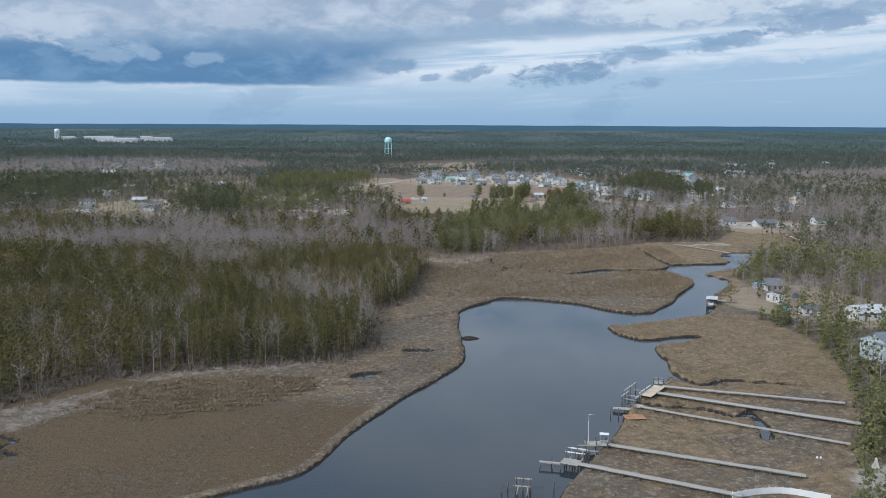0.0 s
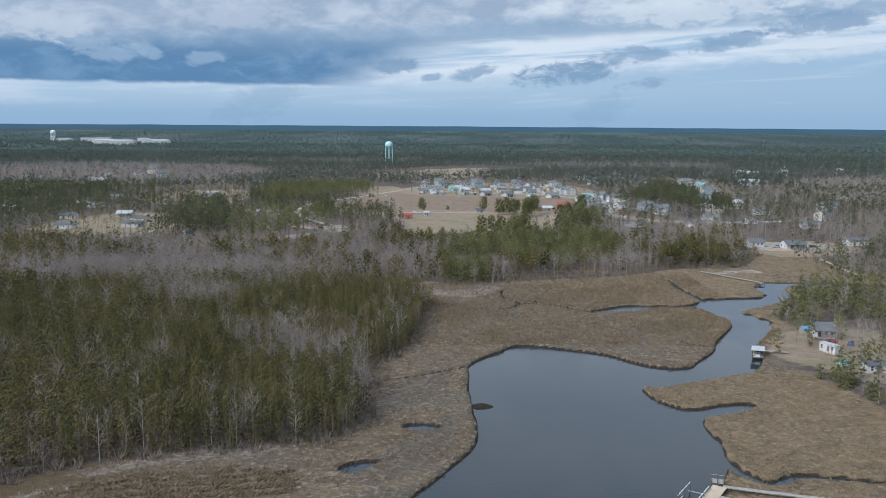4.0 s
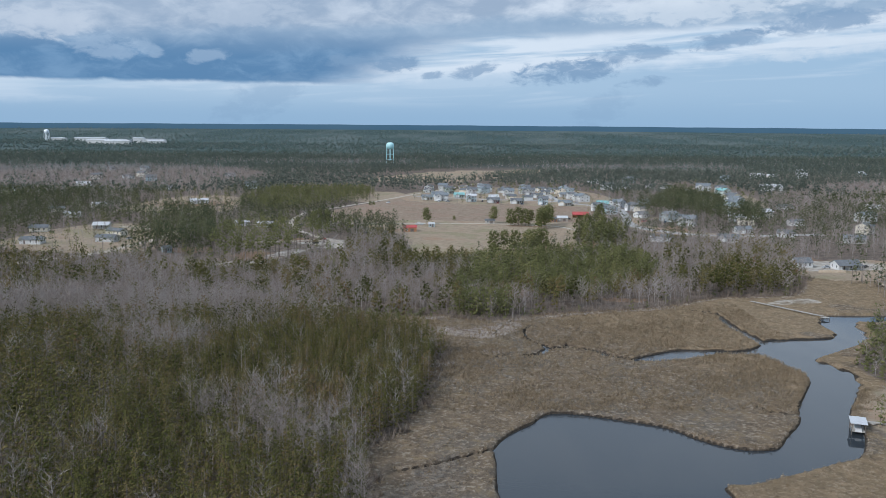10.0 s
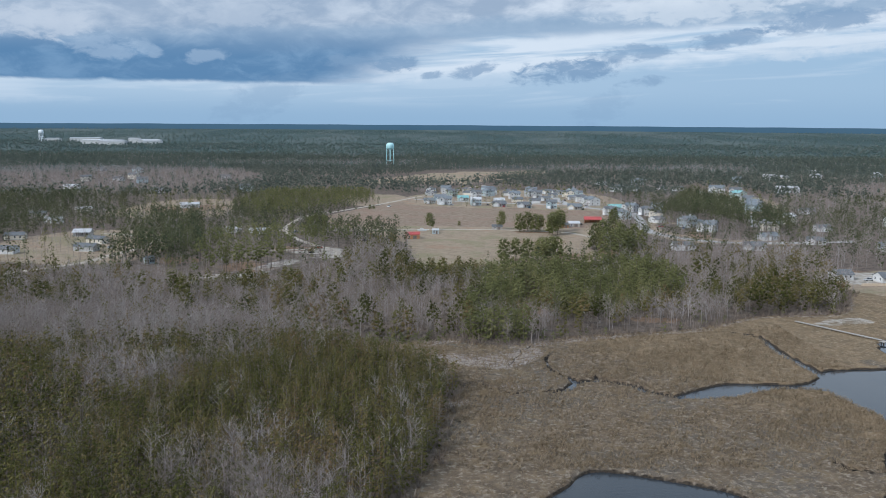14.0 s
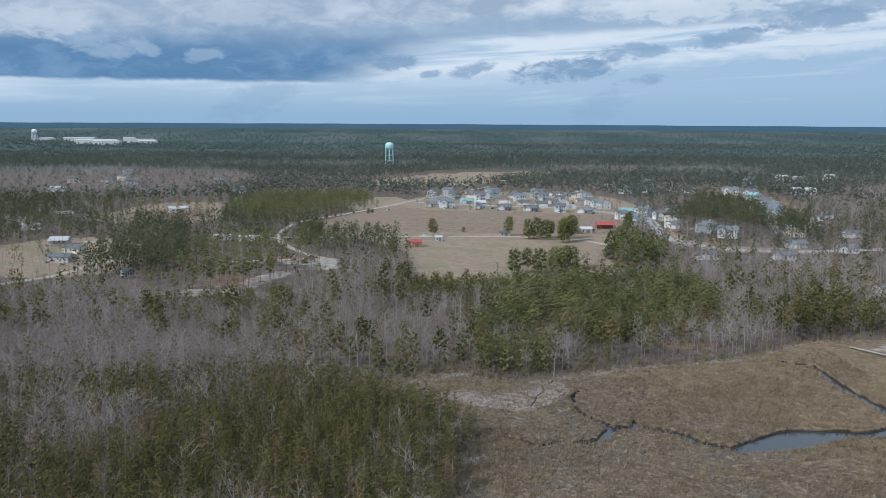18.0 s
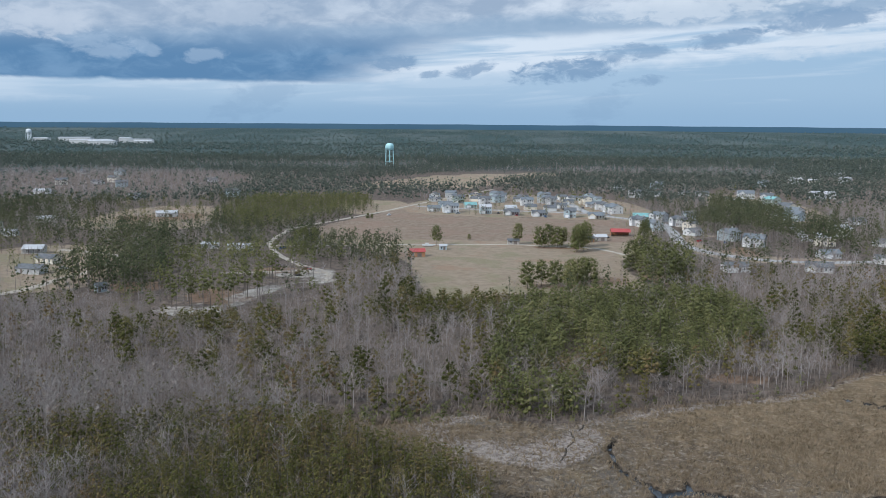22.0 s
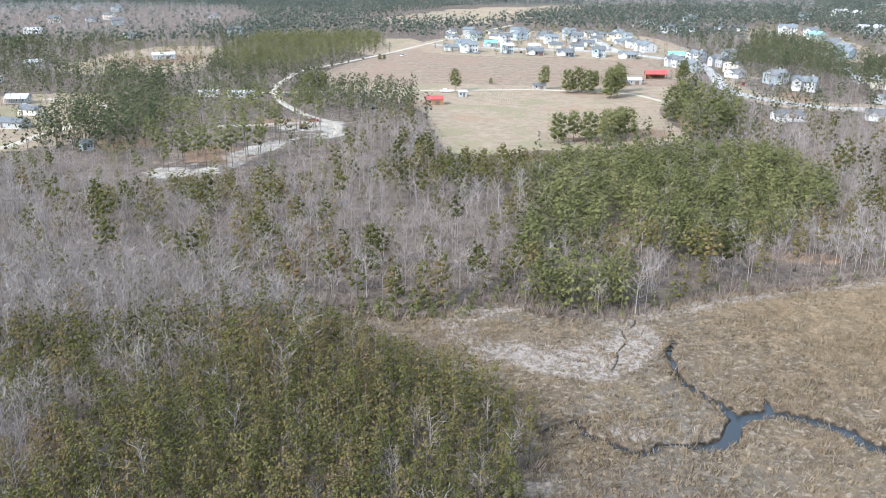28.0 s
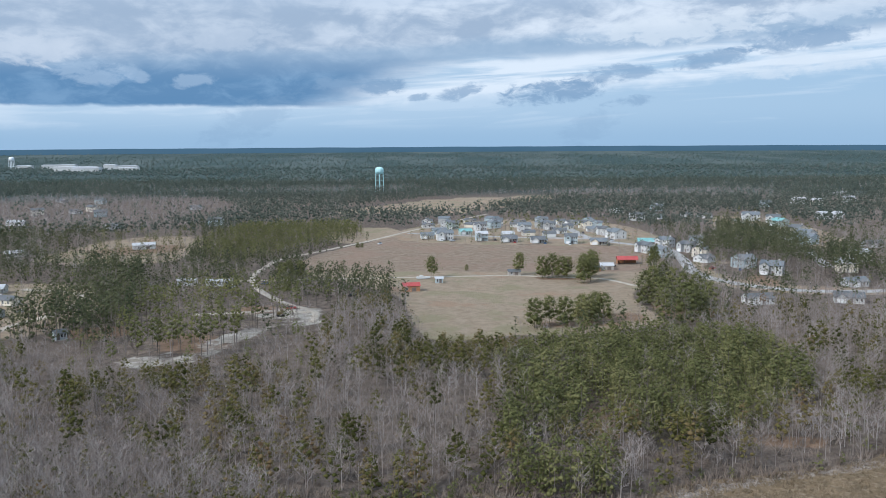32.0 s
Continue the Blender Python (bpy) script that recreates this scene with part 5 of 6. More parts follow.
def rod(bag, a, b, r, n=8, r1=None):
    """A round bar with closed ends from a to b."""
    a, b = np.array(a, float), np.array(b, float)
    d = (b - a) / np.linalg.norm(b - a)
    u = np.cross(d, (1, 0, 0) if abs(d[0]) < 0.8 else (0, 1, 0))
    u /= np.linalg.norm(u)
    w = np.cross(d, u)
    r1 = r if r1 is None else r1
    ring = [(math.cos(2 * math.pi * k / n), math.sin(2 * math.pi * k / n)) for k in range(n)]
    v = [a + (u * x + w * y) * r for x, y in ring] + [b + (u * x + w * y) * r1 for x, y in ring]
    t = []
    for k in range(n):
        m = (k + 1) % n
        t += [(k, m, n + m), (k, n + m, n + k)]
    t += [(0, k + 1, k) for k in range(1, n - 1)] + [(n, n + k, n + k + 1) for k in range(1, n - 1)]
    bag.add(v, t)


def lathe(bag, profile, n=24):
    """A turned body from (radius, z) pairs."""
    v, t = [], []
    for r, z in profile:
        v += [(r * math.cos(2 * math.pi * k / n), r * math.sin(2 * math.pi * k / n), z) for k in range(n)]
    for i in range(len(profile) - 1):
        for k in range(n):
            a, b = i * n + k, i * n + (k + 1) % n
            t += [(a, b, b + n), (a, b + n, a + n)]
    bag.add(v, t)


def solid(name, mat, parent, build, label="", smoothed=False):
    """One mesh part under parent, from a function that fills a bag."""
    bag = Bag()
    build(bag)
    v, f = bag.done()
    me = flat_mesh(name, v, f, [mat])
    if not smoothed:
        me.shade_flat()
    return hang(name, me, parent, label)


def boxed(name, mat, parent, *size, label=""):
    return solid(name, mat, parent, lambda b: block(b, *size), label)


# ---- roads ----
MUD = material("wet_mud", (0.03, 0.024, 0.019), (0.07, 0.056, 0.043), 0.8, 0.8, 0.02)


def strip(name, line, width, mat, label, lift=0.06):
    p = np.asarray(line, float)
    d = np.gradient(p, axis=0)
    d /= np.linalg.norm(d, axis=1, keepdims=True)
    side = np.stack([-d[:, 1], d[:, 0]], 1)
    edge = 1 + 0.12 * wave(p[:, 0] * 2, p[:, 1] * 2, 3.0)[:, None]
    rows = [p + side * width * edge * k for k in (-0.55, -0.5, -0.17, 0.17, 0.5, 0.55)]
    v = np.stack(rows, 1).reshape(-1, 2)
    z = ground_height(v[:, 0], v[:, 1])[0].reshape(-1, 6)
    z[:, 1:5] += lift + 0.1
    z[:, (0, 5)] -= 0.15
    faces = grid_faces(6, len(p))
    me = flat_mesh(name, np.stack([v[:, 0], v[:, 1], z.ravel()], 1), faces, [mat])
    me.flip_normals()
    tagged(new(name, me), label, "road", kind="structure")


for key, (line, width) in ROADS.items():
    paved = key.endswith("street")
    strip(key, smooth(line[::4], False, 8), width, PAVING if paved else DIRT_ROAD, "pale grey residential street" if paved else "pale sandy unpaved road")
strip("dry_rill", smooth([(11, 414), (13, 419), (13.4, 422), (16, 427), (16.2, 432), (19, 435), (20, 438)], False), 0.45, MUD, "narrow dark crack winding through the silt", -0.06)


# ---- piers ----
def pier(a, b, width, label, rails=False, deck=PLANK, span=3.0, z=1.25):
    a, b = np.array(a, float), np.array(b, float)
    run = np.linalg.norm(b - a)
    yaw = math.degrees(math.atan2(*(b - a)[::-1]))
    ob = thing("pier", a[0], a[1], 0.0, yaw, label, "pier", "piers over the marsh")
    n = max(2, int(run / span))
    step = run / n
    rng = np.random.default_rng(int(run * 10))
    board, bearer = Bag(), Bag()
    block(board, 0, 0, 0, step / 8 - 0.03, width, 0.05)
    block(bearer, step / 2, 0, -0.12, step - 0.01, 0.08, 0.18)
    board_me = flat_mesh("plank", *board.done(), [deck])
    bearer_me = flat_mesh("bearer", *bearer.done(), [deck])
    board_me.shade_flat()
    bearer_me.shade_flat()
    post = Bag()
    rod(post, (0, 0, -2.4), (0, 0, 0.02), 0.1, 6)
    post_me = flat_mesh("post", *post.done(), [PILE])
    for k in range(n):
        sag, tilt = z + rng.uniform(-0.03, 0.03), rng.uniform(-0.8, 0.8)
        for j in range(8):
            o = hang("plank", board_me, ob)
            o.matrix_basis = pose(k * step + step * (j + 0.5) / 8, rng.uniform(-0.03, 0.03), sag, tilt, 0, rng.uniform(-1.0, 1.0))
        for s in (-1, 1):
            o = hang("bearer", bearer_me, ob)
            o.matrix_basis = pose(k * step, s * width * 0.38, sag, tilt, 0, 0)
        for s in (-1, 1):
            o = hang("post", post_me, ob)
            o.matrix_basis = pose(k * step + 0.1, s * width * 0.42, z - 0.05, rng.uniform(-2, 2), rng.uniform(-2, 2), 0)
    if rails:
        for s in (-1, 1):
            boxed("rail", deck, ob, run / 2, s * width * 0.48, z + 0.95, run, 0.06, 0.06)
            for k in range(n):
                boxed("rail_post", deck, ob, k * step + 0.1, s * width * 0.48, z + 0.45, 0.08, 0.08, 0.95)
    return ob


def platform(x, y, yaw, sx, sy, z, label, deck=PLANK, rail=0.0, posts_up=0.0):
    ob = thing("dock_platform", x, y, 0.0, yaw, label, "dock", "docks on the river")
    n = int(sx / 0.3)
    for k in range(n):
        boxed("plank", deck, ob, -sx / 2 + (k + 0.5) * sx / n, 0, z, sx / n - 0.03, sy, 0.05)
    for s in (-1, 1):
        boxed("joist", PILE, ob, 0, s * sy * 0.42, z - 0.14, sx, 0.1, 0.2)
    for px in (-0.46, 0, 0.46):
        for py in (-0.46, 0.46):
            solid("post", PILE, ob, lambda b: rod(b, (px * sx, py * sy, -1.4), (px * sx, py * sy, z + posts_up), 0.12, 7))
    if rail:
        for s in (-1, 1):
            boxed("rail", deck, ob, 0, s * sy / 2, z + rail, sx, 0.07, 0.07)
    return ob


def boat_lift(x, y, yaw, sx, sy, label, top=2.1, beams=TRIM):
    ob = thing("boat_lift", x, y, 0.0, yaw, label, "boat lift", "boat lifts on the river")
    for px in (-0.5, 0.0, 0.5):
        for py in (-0.5, 0.5):
            solid("post", PILE, ob, lambda b: rod(b, (px * sx, py * sy, -1.4), (px * sx, py * sy, top), 0.12, 7))
    for py in (-0.5, 0.5):
        boxed("beam", beams, ob, 0, py * sy, top - 0.15, sx + 0.5, 0.14, 0.2)
    for px in (-0.35, 0.35):
        boxed("cradle_beam", STEEL, ob, px * sx, 0, 0.55, 0.16, sy, 0.2)
        for py in (-0.42, 0.42):
            solid("cable", STEEL, ob, lambda b: rod(b, (px * sx, py * sy, 0.6), (px * sx, py * sy, top - 0.2), 0.03, 5))
    return ob


pier((55, 212), (95, 199.5), 1.2, "narrow grey wooden pier across the marsh")
pier((52, 207), (92, 185), 1.8, "wide weathered wooden pier leading across the marsh")
pier((46, 196), (84, 172.5), 0.9, "narrow old grey pier crossing a marsh rill")
pier((34, 171.5), (68, 156), 1.3, "straight grey wooden pier over brown reeds")
pier((26, 161.5), (53, 147), 1.4, "uneven weathered pier with sagging boards")
platform(51.6, 207.6, 57, 10.0, 2.8, 1.35, "pale new wooden deck at the pier's end over dark water", FRESH_PLANK)
platform(54.5, 214, -15, 2.6, 2.2, 1.5, "small grey platform with a bench rail", PLANK, 0.9, 0.9)
boat_lift(48.0, 208.2, 57, 7.5, 3.8, "timber boat lift with white beams beside the deck")
boat_lift(45.8, 204.3, 57, 4.0, 3.4, "low timber boat lift with white beams beside the deck", 1.5)
platform(42.5, 196.5, -8, 5.5, 1.6, 0.5, "low grey floating dock with clutter")
platform(46.0, 197.2, 60, 2.6, 1.8, 0.9, "small tilted grey dock at the pier's head")
platform(43.3, 190.0, 5, 4.6, 3.2, 0.75, "rust-brown wooden raft grounded on the bank", RUST_PLANK)
platform(31.5, 171.8, -5, 4.6, 2.6, 1.35, "grey wooden dock with a tall white pole", PLANK, 0.0, 0.9)
boat_lift(29.5, 169.0, -5, 3.6, 3.0, "dark timber boat lift by the dock", 1.5, PLANK)
platform(25.0, 162.3, -25, 3.6, 3.0, 1.15, "pale grey dock platform sloping to the water")
pier((19.0, 163.2), (23.8, 162.2), 0.7, "short grey gangway out to mooring posts", z=0.9)
boat_lift(26.5, 165.3, -20, 3.4, 2.4, "boat lift with white beams beside the grey dock", 2.4)
boat_lift(14.5, 150.0, -10, 2.6, 3.4, "open timber boat lift standing in the river", 2.3, PLANK)
pole = thing("light_pole", 30.0, 172.5, 1.2, 0, "tall thin white light pole on the dock", "pole")
solid("mast", TRIM, pole, lambda b: rod(b, (0, 0, 0), (0, 0, 6.0), 0.07, 8, 0.04))
solid("lamp_arm", TRIM, pole, lambda b: rod(b, (0, 0, 5.95), (0.6, 0, 6.05), 0.04, 6))
boxed("lamp_head", STEEL, pole, 0.7, 0, 6.03, 0.4, 0.18, 0.1)
hut = thing("dock_bench", 33.2, 172.2, 1.27, -10, "pale roofed bench at the head of the pier", "bench")
boxed("seat", PLANK, hut, 0, 0, 0.45, 1.6, 0.5, 0.06)
boxed("canopy", TRIM, hut, 0, 0, 1.95, 1.9, 1.3, 0.08)
for px in (-0.8, 0.8):
    for py in (-0.5, 0.5):
        solid("post", PLANK, hut, lambda b: rod(b, (px, py, 0), (px, py, 1.95), 0.05, 6))
for px, py in ((12.0, 152.0), (10.8, 151.0), (21.5, 164.5), (20.5, 152.5), (38.8, 194.5), (40.5, 194.0), (43.0, 199.5)):
    post = thing("mooring_post", px, py, -1.4, 0, "dark wooden mooring post standing in the river", "post", "mooring posts")
    solid("shaft", PILE, post, lambda b: rod(b, (0, 0, 0), (0.05, 0, 2.9), 0.12, 8, 0.1))
pier((146, 447.5), (127, 477), 1.2, "weathered pier from the wood to the creek", z=1.0)
pier((205, 520), (201, 462), 1.6, "long pale boardwalk over the upper marsh", z=1.2, deck=FRESH_PLANK)
platform(146.2, 446.0, 30, 3.0, 2.2, 0.8, "dark floating dock at the creek")
pier((101, 322.5), (110, 319.5), 1.1, "short pale pier to the boathouse", z=1.0)
pier((101.5, 325.5), (105, 319.8), 0.8, "short leaning grey pier", z=0.9)

boathouse = thing("boathouse", 99.2, 317.0, 0.0, -20, "small open boathouse with a white roof on the creek", "boathouse")
for px in (-1.6, 1.6):
    for py in (-2.6, 2.6):
        solid("post", PILE, boathouse, lambda b: rod(b, (px, py, -1.4), (px, py, 2.6), 0.13, 7))
solid("roof", WHITE_ROOF, boathouse, lambda b: (block(b, -0.95, 0, 2.85, 2.1, 6.2, 0.1), block(b, 0.95, 0, 2.85, 2.1, 6.2, 0.1), block(b, 0, 0, 2.95, 0.6, 6.2, 0.12)))
boxed("deck", PLANK, boathouse, 0, 0, 0.6, 3.0, 5.2, 0.08)
boxed("back_wall", DOOR, boathouse, 0, 2.5, 1.5, 3.0, 0.1, 1.8)
boxed("boat_hull", WHITE, boathouse, 0, -0.4, 0.95, 1.5, 4.2, 0.6)


# ---- houses ----
def gable(bag, x0, x1, y0, y1, z0, z1, rise, axis=0, over=0.45, thick=0.16):
    """Two sloping slabs; the ridge runs along x (axis 0) or y (axis 1)."""
    def put(p):
        return p if axis == 0 else (p[1], p[0], p[2])
    if axis:
        x0, x1, y0, y1 = y0, y1, x0, x1
    mid, half = (y0 + y1) / 2, (y1 - y0) / 2
    k = rise / half
    for s in (-1, 1):
        e = mid + s * (half + over)
        ze = z1 - over * k
        v = []
        for x in (x0 - over, x1 + over):
            v += [put((x, e, ze)), put((x, mid, z1 + rise)), put((x, mid, z1 + rise + thick)), put((x, e, ze + thick))]
        q = ((0, 1, 2, 3), (7, 6, 5, 4), (0, 4, 5, 1), (1, 5, 6, 2), (2, 6, 7, 3), (3, 7, 4, 0))
        bag.add(v, [t for a, b, c, d in q for t in ((a, b, c), (a, c, d))])


def body(bag, x0, x1, y0, y1, z0, z1, rise, axis=0):
    """Walls with their gable ends."""
    block(bag, (x0 + x1) / 2, (y0 + y1) / 2, (z0 + z1) / 2, x1 - x0, y1 - y0, z1 - z0)
    if axis == 0:
        for x, s in ((x0, 0.0), (x1 - 0.12, 0.0)):
            v = [(x, y0, z1), (x, y1, z1), (x, (y0 + y1) / 2, z1 + rise), (x + 0.12, y0, z1), (x + 0.12, y1, z1), (x + 0.12, (y0 + y1) / 2, z1 + rise)]
            bag.add(v, [(0, 2, 1), (3, 4, 5), (0, 3, 5), (0, 5, 2), (1, 2, 5), (1, 5, 4)])
    else:
        for y in (y0, y1 - 0.12):
            v = [(x0, y, z1), (x1, y, z1), ((x0 + x1) / 2, y, z1 + rise), (x0, y + 0.12, z1), (x1, y + 0.12, z1), ((x0 + x1) / 2, y + 0.12, z1 + rise)]
            bag.add(v, [(0, 1, 2), (3, 5, 4), (0, 5, 3), (0, 2, 5), (1, 5, 2), (1, 4, 5)])


PANE_ME, FRAME_ME = {}, {}


def window(parent, x, y, z, face, w=1.0, h=1.4):
    """A framed window on a wall: face is the wall's outward way, in quarter turns from -y."""
    key = (w, h)
    if key not in PANE_ME:
        fb, pb = Bag(), Bag()
        for cx, cz, sx, sz in ((-w / 2, 0, 0.1, h + 0.1), (w / 2, 0, 0.1, h + 0.1), (0, h / 2, w, 0.1), (0, -h / 2, w + 0.2, 0.12), (0, 0, w, 0.05)):
            block(fb, cx, -0.03, cz, sx, 0.09, sz)
        block(pb, 0, -0.01, 0, w - 0.06, 0.05, h - 0.06)
        FRAME_ME[key], PANE_ME[key] = flat_mesh("window", *fb.done(), [TRIM]), flat_mesh("pane", *pb.done(), [GLASS])
        FRAME_ME[key].shade_flat(), PANE_ME[key].shade_flat()
    o = hang("window", FRAME_ME[key], parent)
    o.matrix_basis = pose(x, y, z, 0, 0, 90 * face)
    hang("pane", PANE_ME[key], o, "dark glass")


def house(x, y, yaw, w=12.0, d=9.0, storeys=1, wall=WHITE, roof=SHINGLE, label="", wing=True, garage=True, porch=False, chimney=False, rise=None, group="houses", category="house", lift=0.0):
    """A detached house: main block with a gabled roof, front wing, windows, doors, porch."""
    ob = thing("house", x, y, None, yaw, label, category, group)
    h = 0.4 + lift + 2.7 * storeys
    rise = rise or d * 0.24
    boxed("foundation", CONCRETE if not lift else PILE, ob, 0, 0, (0.4 + lift) / 2 - 0.2, w - 0.1, d - 0.1, 0.8 + lift)
    solid("wall", wall, ob, lambda b: body(b, -w / 2, w / 2, -d / 2, d / 2, 0.4 + lift, h, rise))
    solid("roof", roof, ob, lambda b: gable(b, -w / 2, w / 2, -d / 2, d / 2, 0.4, h, rise))
    front = -d / 2
    if wing:
        ww, wd = w * 0.42, 2.6
        wx = -w / 2 + ww / 2 + 0.02
        wr = ww * 0.36
        solid("wing_wall", wall, ob, lambda b: body(b, wx - ww / 2, wx + ww / 2, front - wd, front, 0.35 + lift, h - 0.05, wr, 1))
        solid("wing_roof", roof, ob, lambda b: gable(b, wx - ww / 2, wx + ww / 2, front - wd, front + d * 0.45, 0.4, h - 0.05, wr, 1))
        if garage:
            boxed("garage_door", TRIM, ob, wx, front - wd - 0.04, 1.5 + lift, ww * 0.72, 0.1, 2.2)
        else:
            window(ob, wx, front - wd, 1.9 + lift, 0, 1.6, 1.5)
        if storeys > 1:
            window(ob, wx, front - wd, 4.8 + lift, 0, 1.4, 1.4)
    x0 = -w / 2 + (w * 0.42 if wing else 0.0)
    span = w / 2 - x0
    boxed("front_door", DOOR, ob, x0 + span * 0.25, front - 0.04, 1.45 + lift, 1.0, 0.1, 2.1)
    for st in range(storeys):
        z = 1.9 + lift + 2.9 * st
        for u in ((0.55, 0.82) if st == 0 else (0.25, 0.55, 0.82)):
            window(ob, x0 + span * u, front, z, 0)
        for u in (-0.25, 0.25):
            window(ob, w / 2, u * d, z, 1)
            window(ob, -w / 2, u * d, z, 3)
    if porch:
        px0, px1, pd = (x0 + 0.1 if wing else -w / 2), w / 2, 2.4
        boxed("porch_floor", PLANK, ob, (px0 + px1) / 2, front - pd / 2, 0.3 + lift, px1 - px0, pd, 0.2)
        solid("porch_roof", roof, ob, lambda b: block(b, (px0 + px1) / 2, front - pd / 2 - 0.1, 2.95 + lift, px1 - px0 + 0.4, pd + 0.3, 0.18))
        for k in range(4):
            solid("porch_post", TRIM, ob, lambda b: rod(b, (px0 + 0.2 + (px1 - px0 - 0.4) * k / 3, front - pd + 0.15, 0.3 + lift), (px0 + 0.2 + (px1 - px0 - 0.4) * k / 3, front - pd + 0.15, 2.9 + lift), 0.09, 6))
    if chimney:
        boxed("chimney", CONCRETE, ob, w * 0.28, d * 0.12, h + rise * 0.9, 0.8, 0.8, 2.2)
    return ob


def shed(x, y, yaw, w, d, h, wall, roof, label, category="shed", open_front=False, rise=None):
    ob = thing("shed", x, y, None, yaw, label, category, "outbuildings")
    rise = rise or d * 0.22
    if open_front:
        for k in range(4):
            for s in (-1, 1):
                solid("post", PILE, ob, lambda b: rod(b, (-w / 2 + w * k / 3, s * d * 0.47, -0.3), (-w / 2 + w * k / 3, s * d * 0.47, h + 0.1), 0.12, 6))
        boxed("back_wall", wall, ob, 0, d * 0.42, h / 2 - 0.1, w, 0.15, h)
        boxed("side_wall", wall, ob, -w * 0.49, 0.1, h / 2 - 0.1, 0.15, d * 0.8, h)
    else:
        solid("wall", wall, ob, lambda b: body(b, -w / 2, w / 2, -d / 2, d / 2, -0.2, h, rise))
        boxed("door", DOOR, ob, w * 0.15, -d / 2 - 0.03, 1.1, min(2.4, w * 0.3), 0.08, 2.1)
        window(ob, -w * 0.25, -d / 2, 1.5, 0)
    solid("roof", roof, ob, lambda b: gable(b, -w / 2, w / 2, -d / 2, d / 2, 0, h, rise, 0, 0.35))
    return ob


NEW = "houses of the new estate"
rows = [  # x, y, yaw, width, depth, storeys, wall, roof, label, porch
    (-10, 958, 8, 15, 11, 2, WHITE, BLUE_SHINGLE, "two-storey white house with a blue-grey roof by the field", False),
    (-24, 968, 8, 12, 10, 1, PALE_GREY, BLUE_SHINGLE, "low pale grey house with a blue-grey roof", False),
    (19, 950, 6, 11, 9, 2, PALE_BLUE, WHITE_ROOF, "tall pale unfinished house with a white roof", False),
    (40, 940, 3, 14, 10, 1, WHITE, SHINGLE, "single-storey white house with a dark grey roof", True),
    (62, 932, 3, 14, 10, 1, WHITE, SHINGLE, "single-storey white house with a dark grey roof and garage", True),
    (86, 926, -4, 11, 10, 2, PALE_BLUE, SHINGLE, "two-storey pale blue house with a grey roof", False),
    (106, 918, -6, 15, 10, 1, CREAM, BLUE_SHINGLE, "low cream house with a blue-grey roof", True),
    (141, 914, -8, 15, 10, 1, SAGE, TEAL_ROOF, "low sage-green house with a teal metal roof", True),
    (8, 998, 12, 12, 9, 1, SAGE, TEAL_ROOF, "sage house with a teal roof and white trim", False),
    (-14, 1006, 14, 14, 10, 1, PALE_BLUE, BLUE_SHINGLE, "pale blue house with a wide grey roof", False),
    (22, 1030, 10, 12, 10, 2, WHITE, SHINGLE, "white two-storey house with a steep roof", False),
    (42, 975, 190, 11, 9, 1, WHITE, WHITE_ROOF, "white flat-fronted garage house", False),
    (60, 985, 185, 12, 9, 1, CREAM, SHINGLE, "cream house with twin gables", False),
    (76, 975, 180, 12, 9, 1, WHITE, SHINGLE, "white house with a grey gabled roof", True),
    (60, 1020, 5, 13, 10, 2, WHITE, BLUE_SHINGLE, "large white house with a high gable", False),
    (84, 1035, 0, 12, 9, 2, PALE_GREY, SHINGLE, "grey two-storey house behind bare trees", False),
    (88, 1000, 0, 13, 9, 1, WHITE, SHINGLE, "white house along the new street", False),
    (120, 1010, -80, 13, 9, 1, PALE_GREY, BLUE_SHINGLE, "pale grey house facing the new street", False),
    (124, 985, -80, 13, 9, 2, WHITE, SHINGLE, "white two-storey house facing the new street", False),
    (128, 958, -75, 15, 12, 2, WHITE, BLUE_SHINGLE, "broad white house at the street corner", False),
    (118, 1040, -85, 12, 9, 2, CREAM, SHINGLE, "cream two-storey house at the street's end", False),
    (112, 1075, -60, 12, 9, 1, WHITE, SHINGLE, "white house under the pines", False),
    (40, 1070, 8, 12, 9, 2, WHITE, SHINGLE, "white two-storey house near the wood", False),
    (-2, 1045, 12, 12, 9, 2, SAGE, SHINGLE, "sage two-storey house near the wood", False),
]
rng = np.random.default_rng(17)
for k in range(16):  # the further rows of the estate
    rows.append((-28 + 22 * (k % 8) + rng.uniform(-4, 4), (1062 if k < 8 else 1098) + rng.uniform(-8, 8) - 3 * (k % 8), rng.uniform(-20, 200), 12, 9, 1 + k % 2, (WHITE, PALE_GREY, CREAM, PALE_BLUE)[k % 4], (SHINGLE, BLUE_SHINGLE)[k % 2], "house in the further rows of the new estate", False))
for hx, hy, yaw, w, d, st, wl, rf, lb, po in rows:
    house(hx, hy, yaw, w * 0.85, d * 0.85, st, wl, rf, lb, True, True, po, False, None, NEW)
EAST = "houses among the eastern trees"
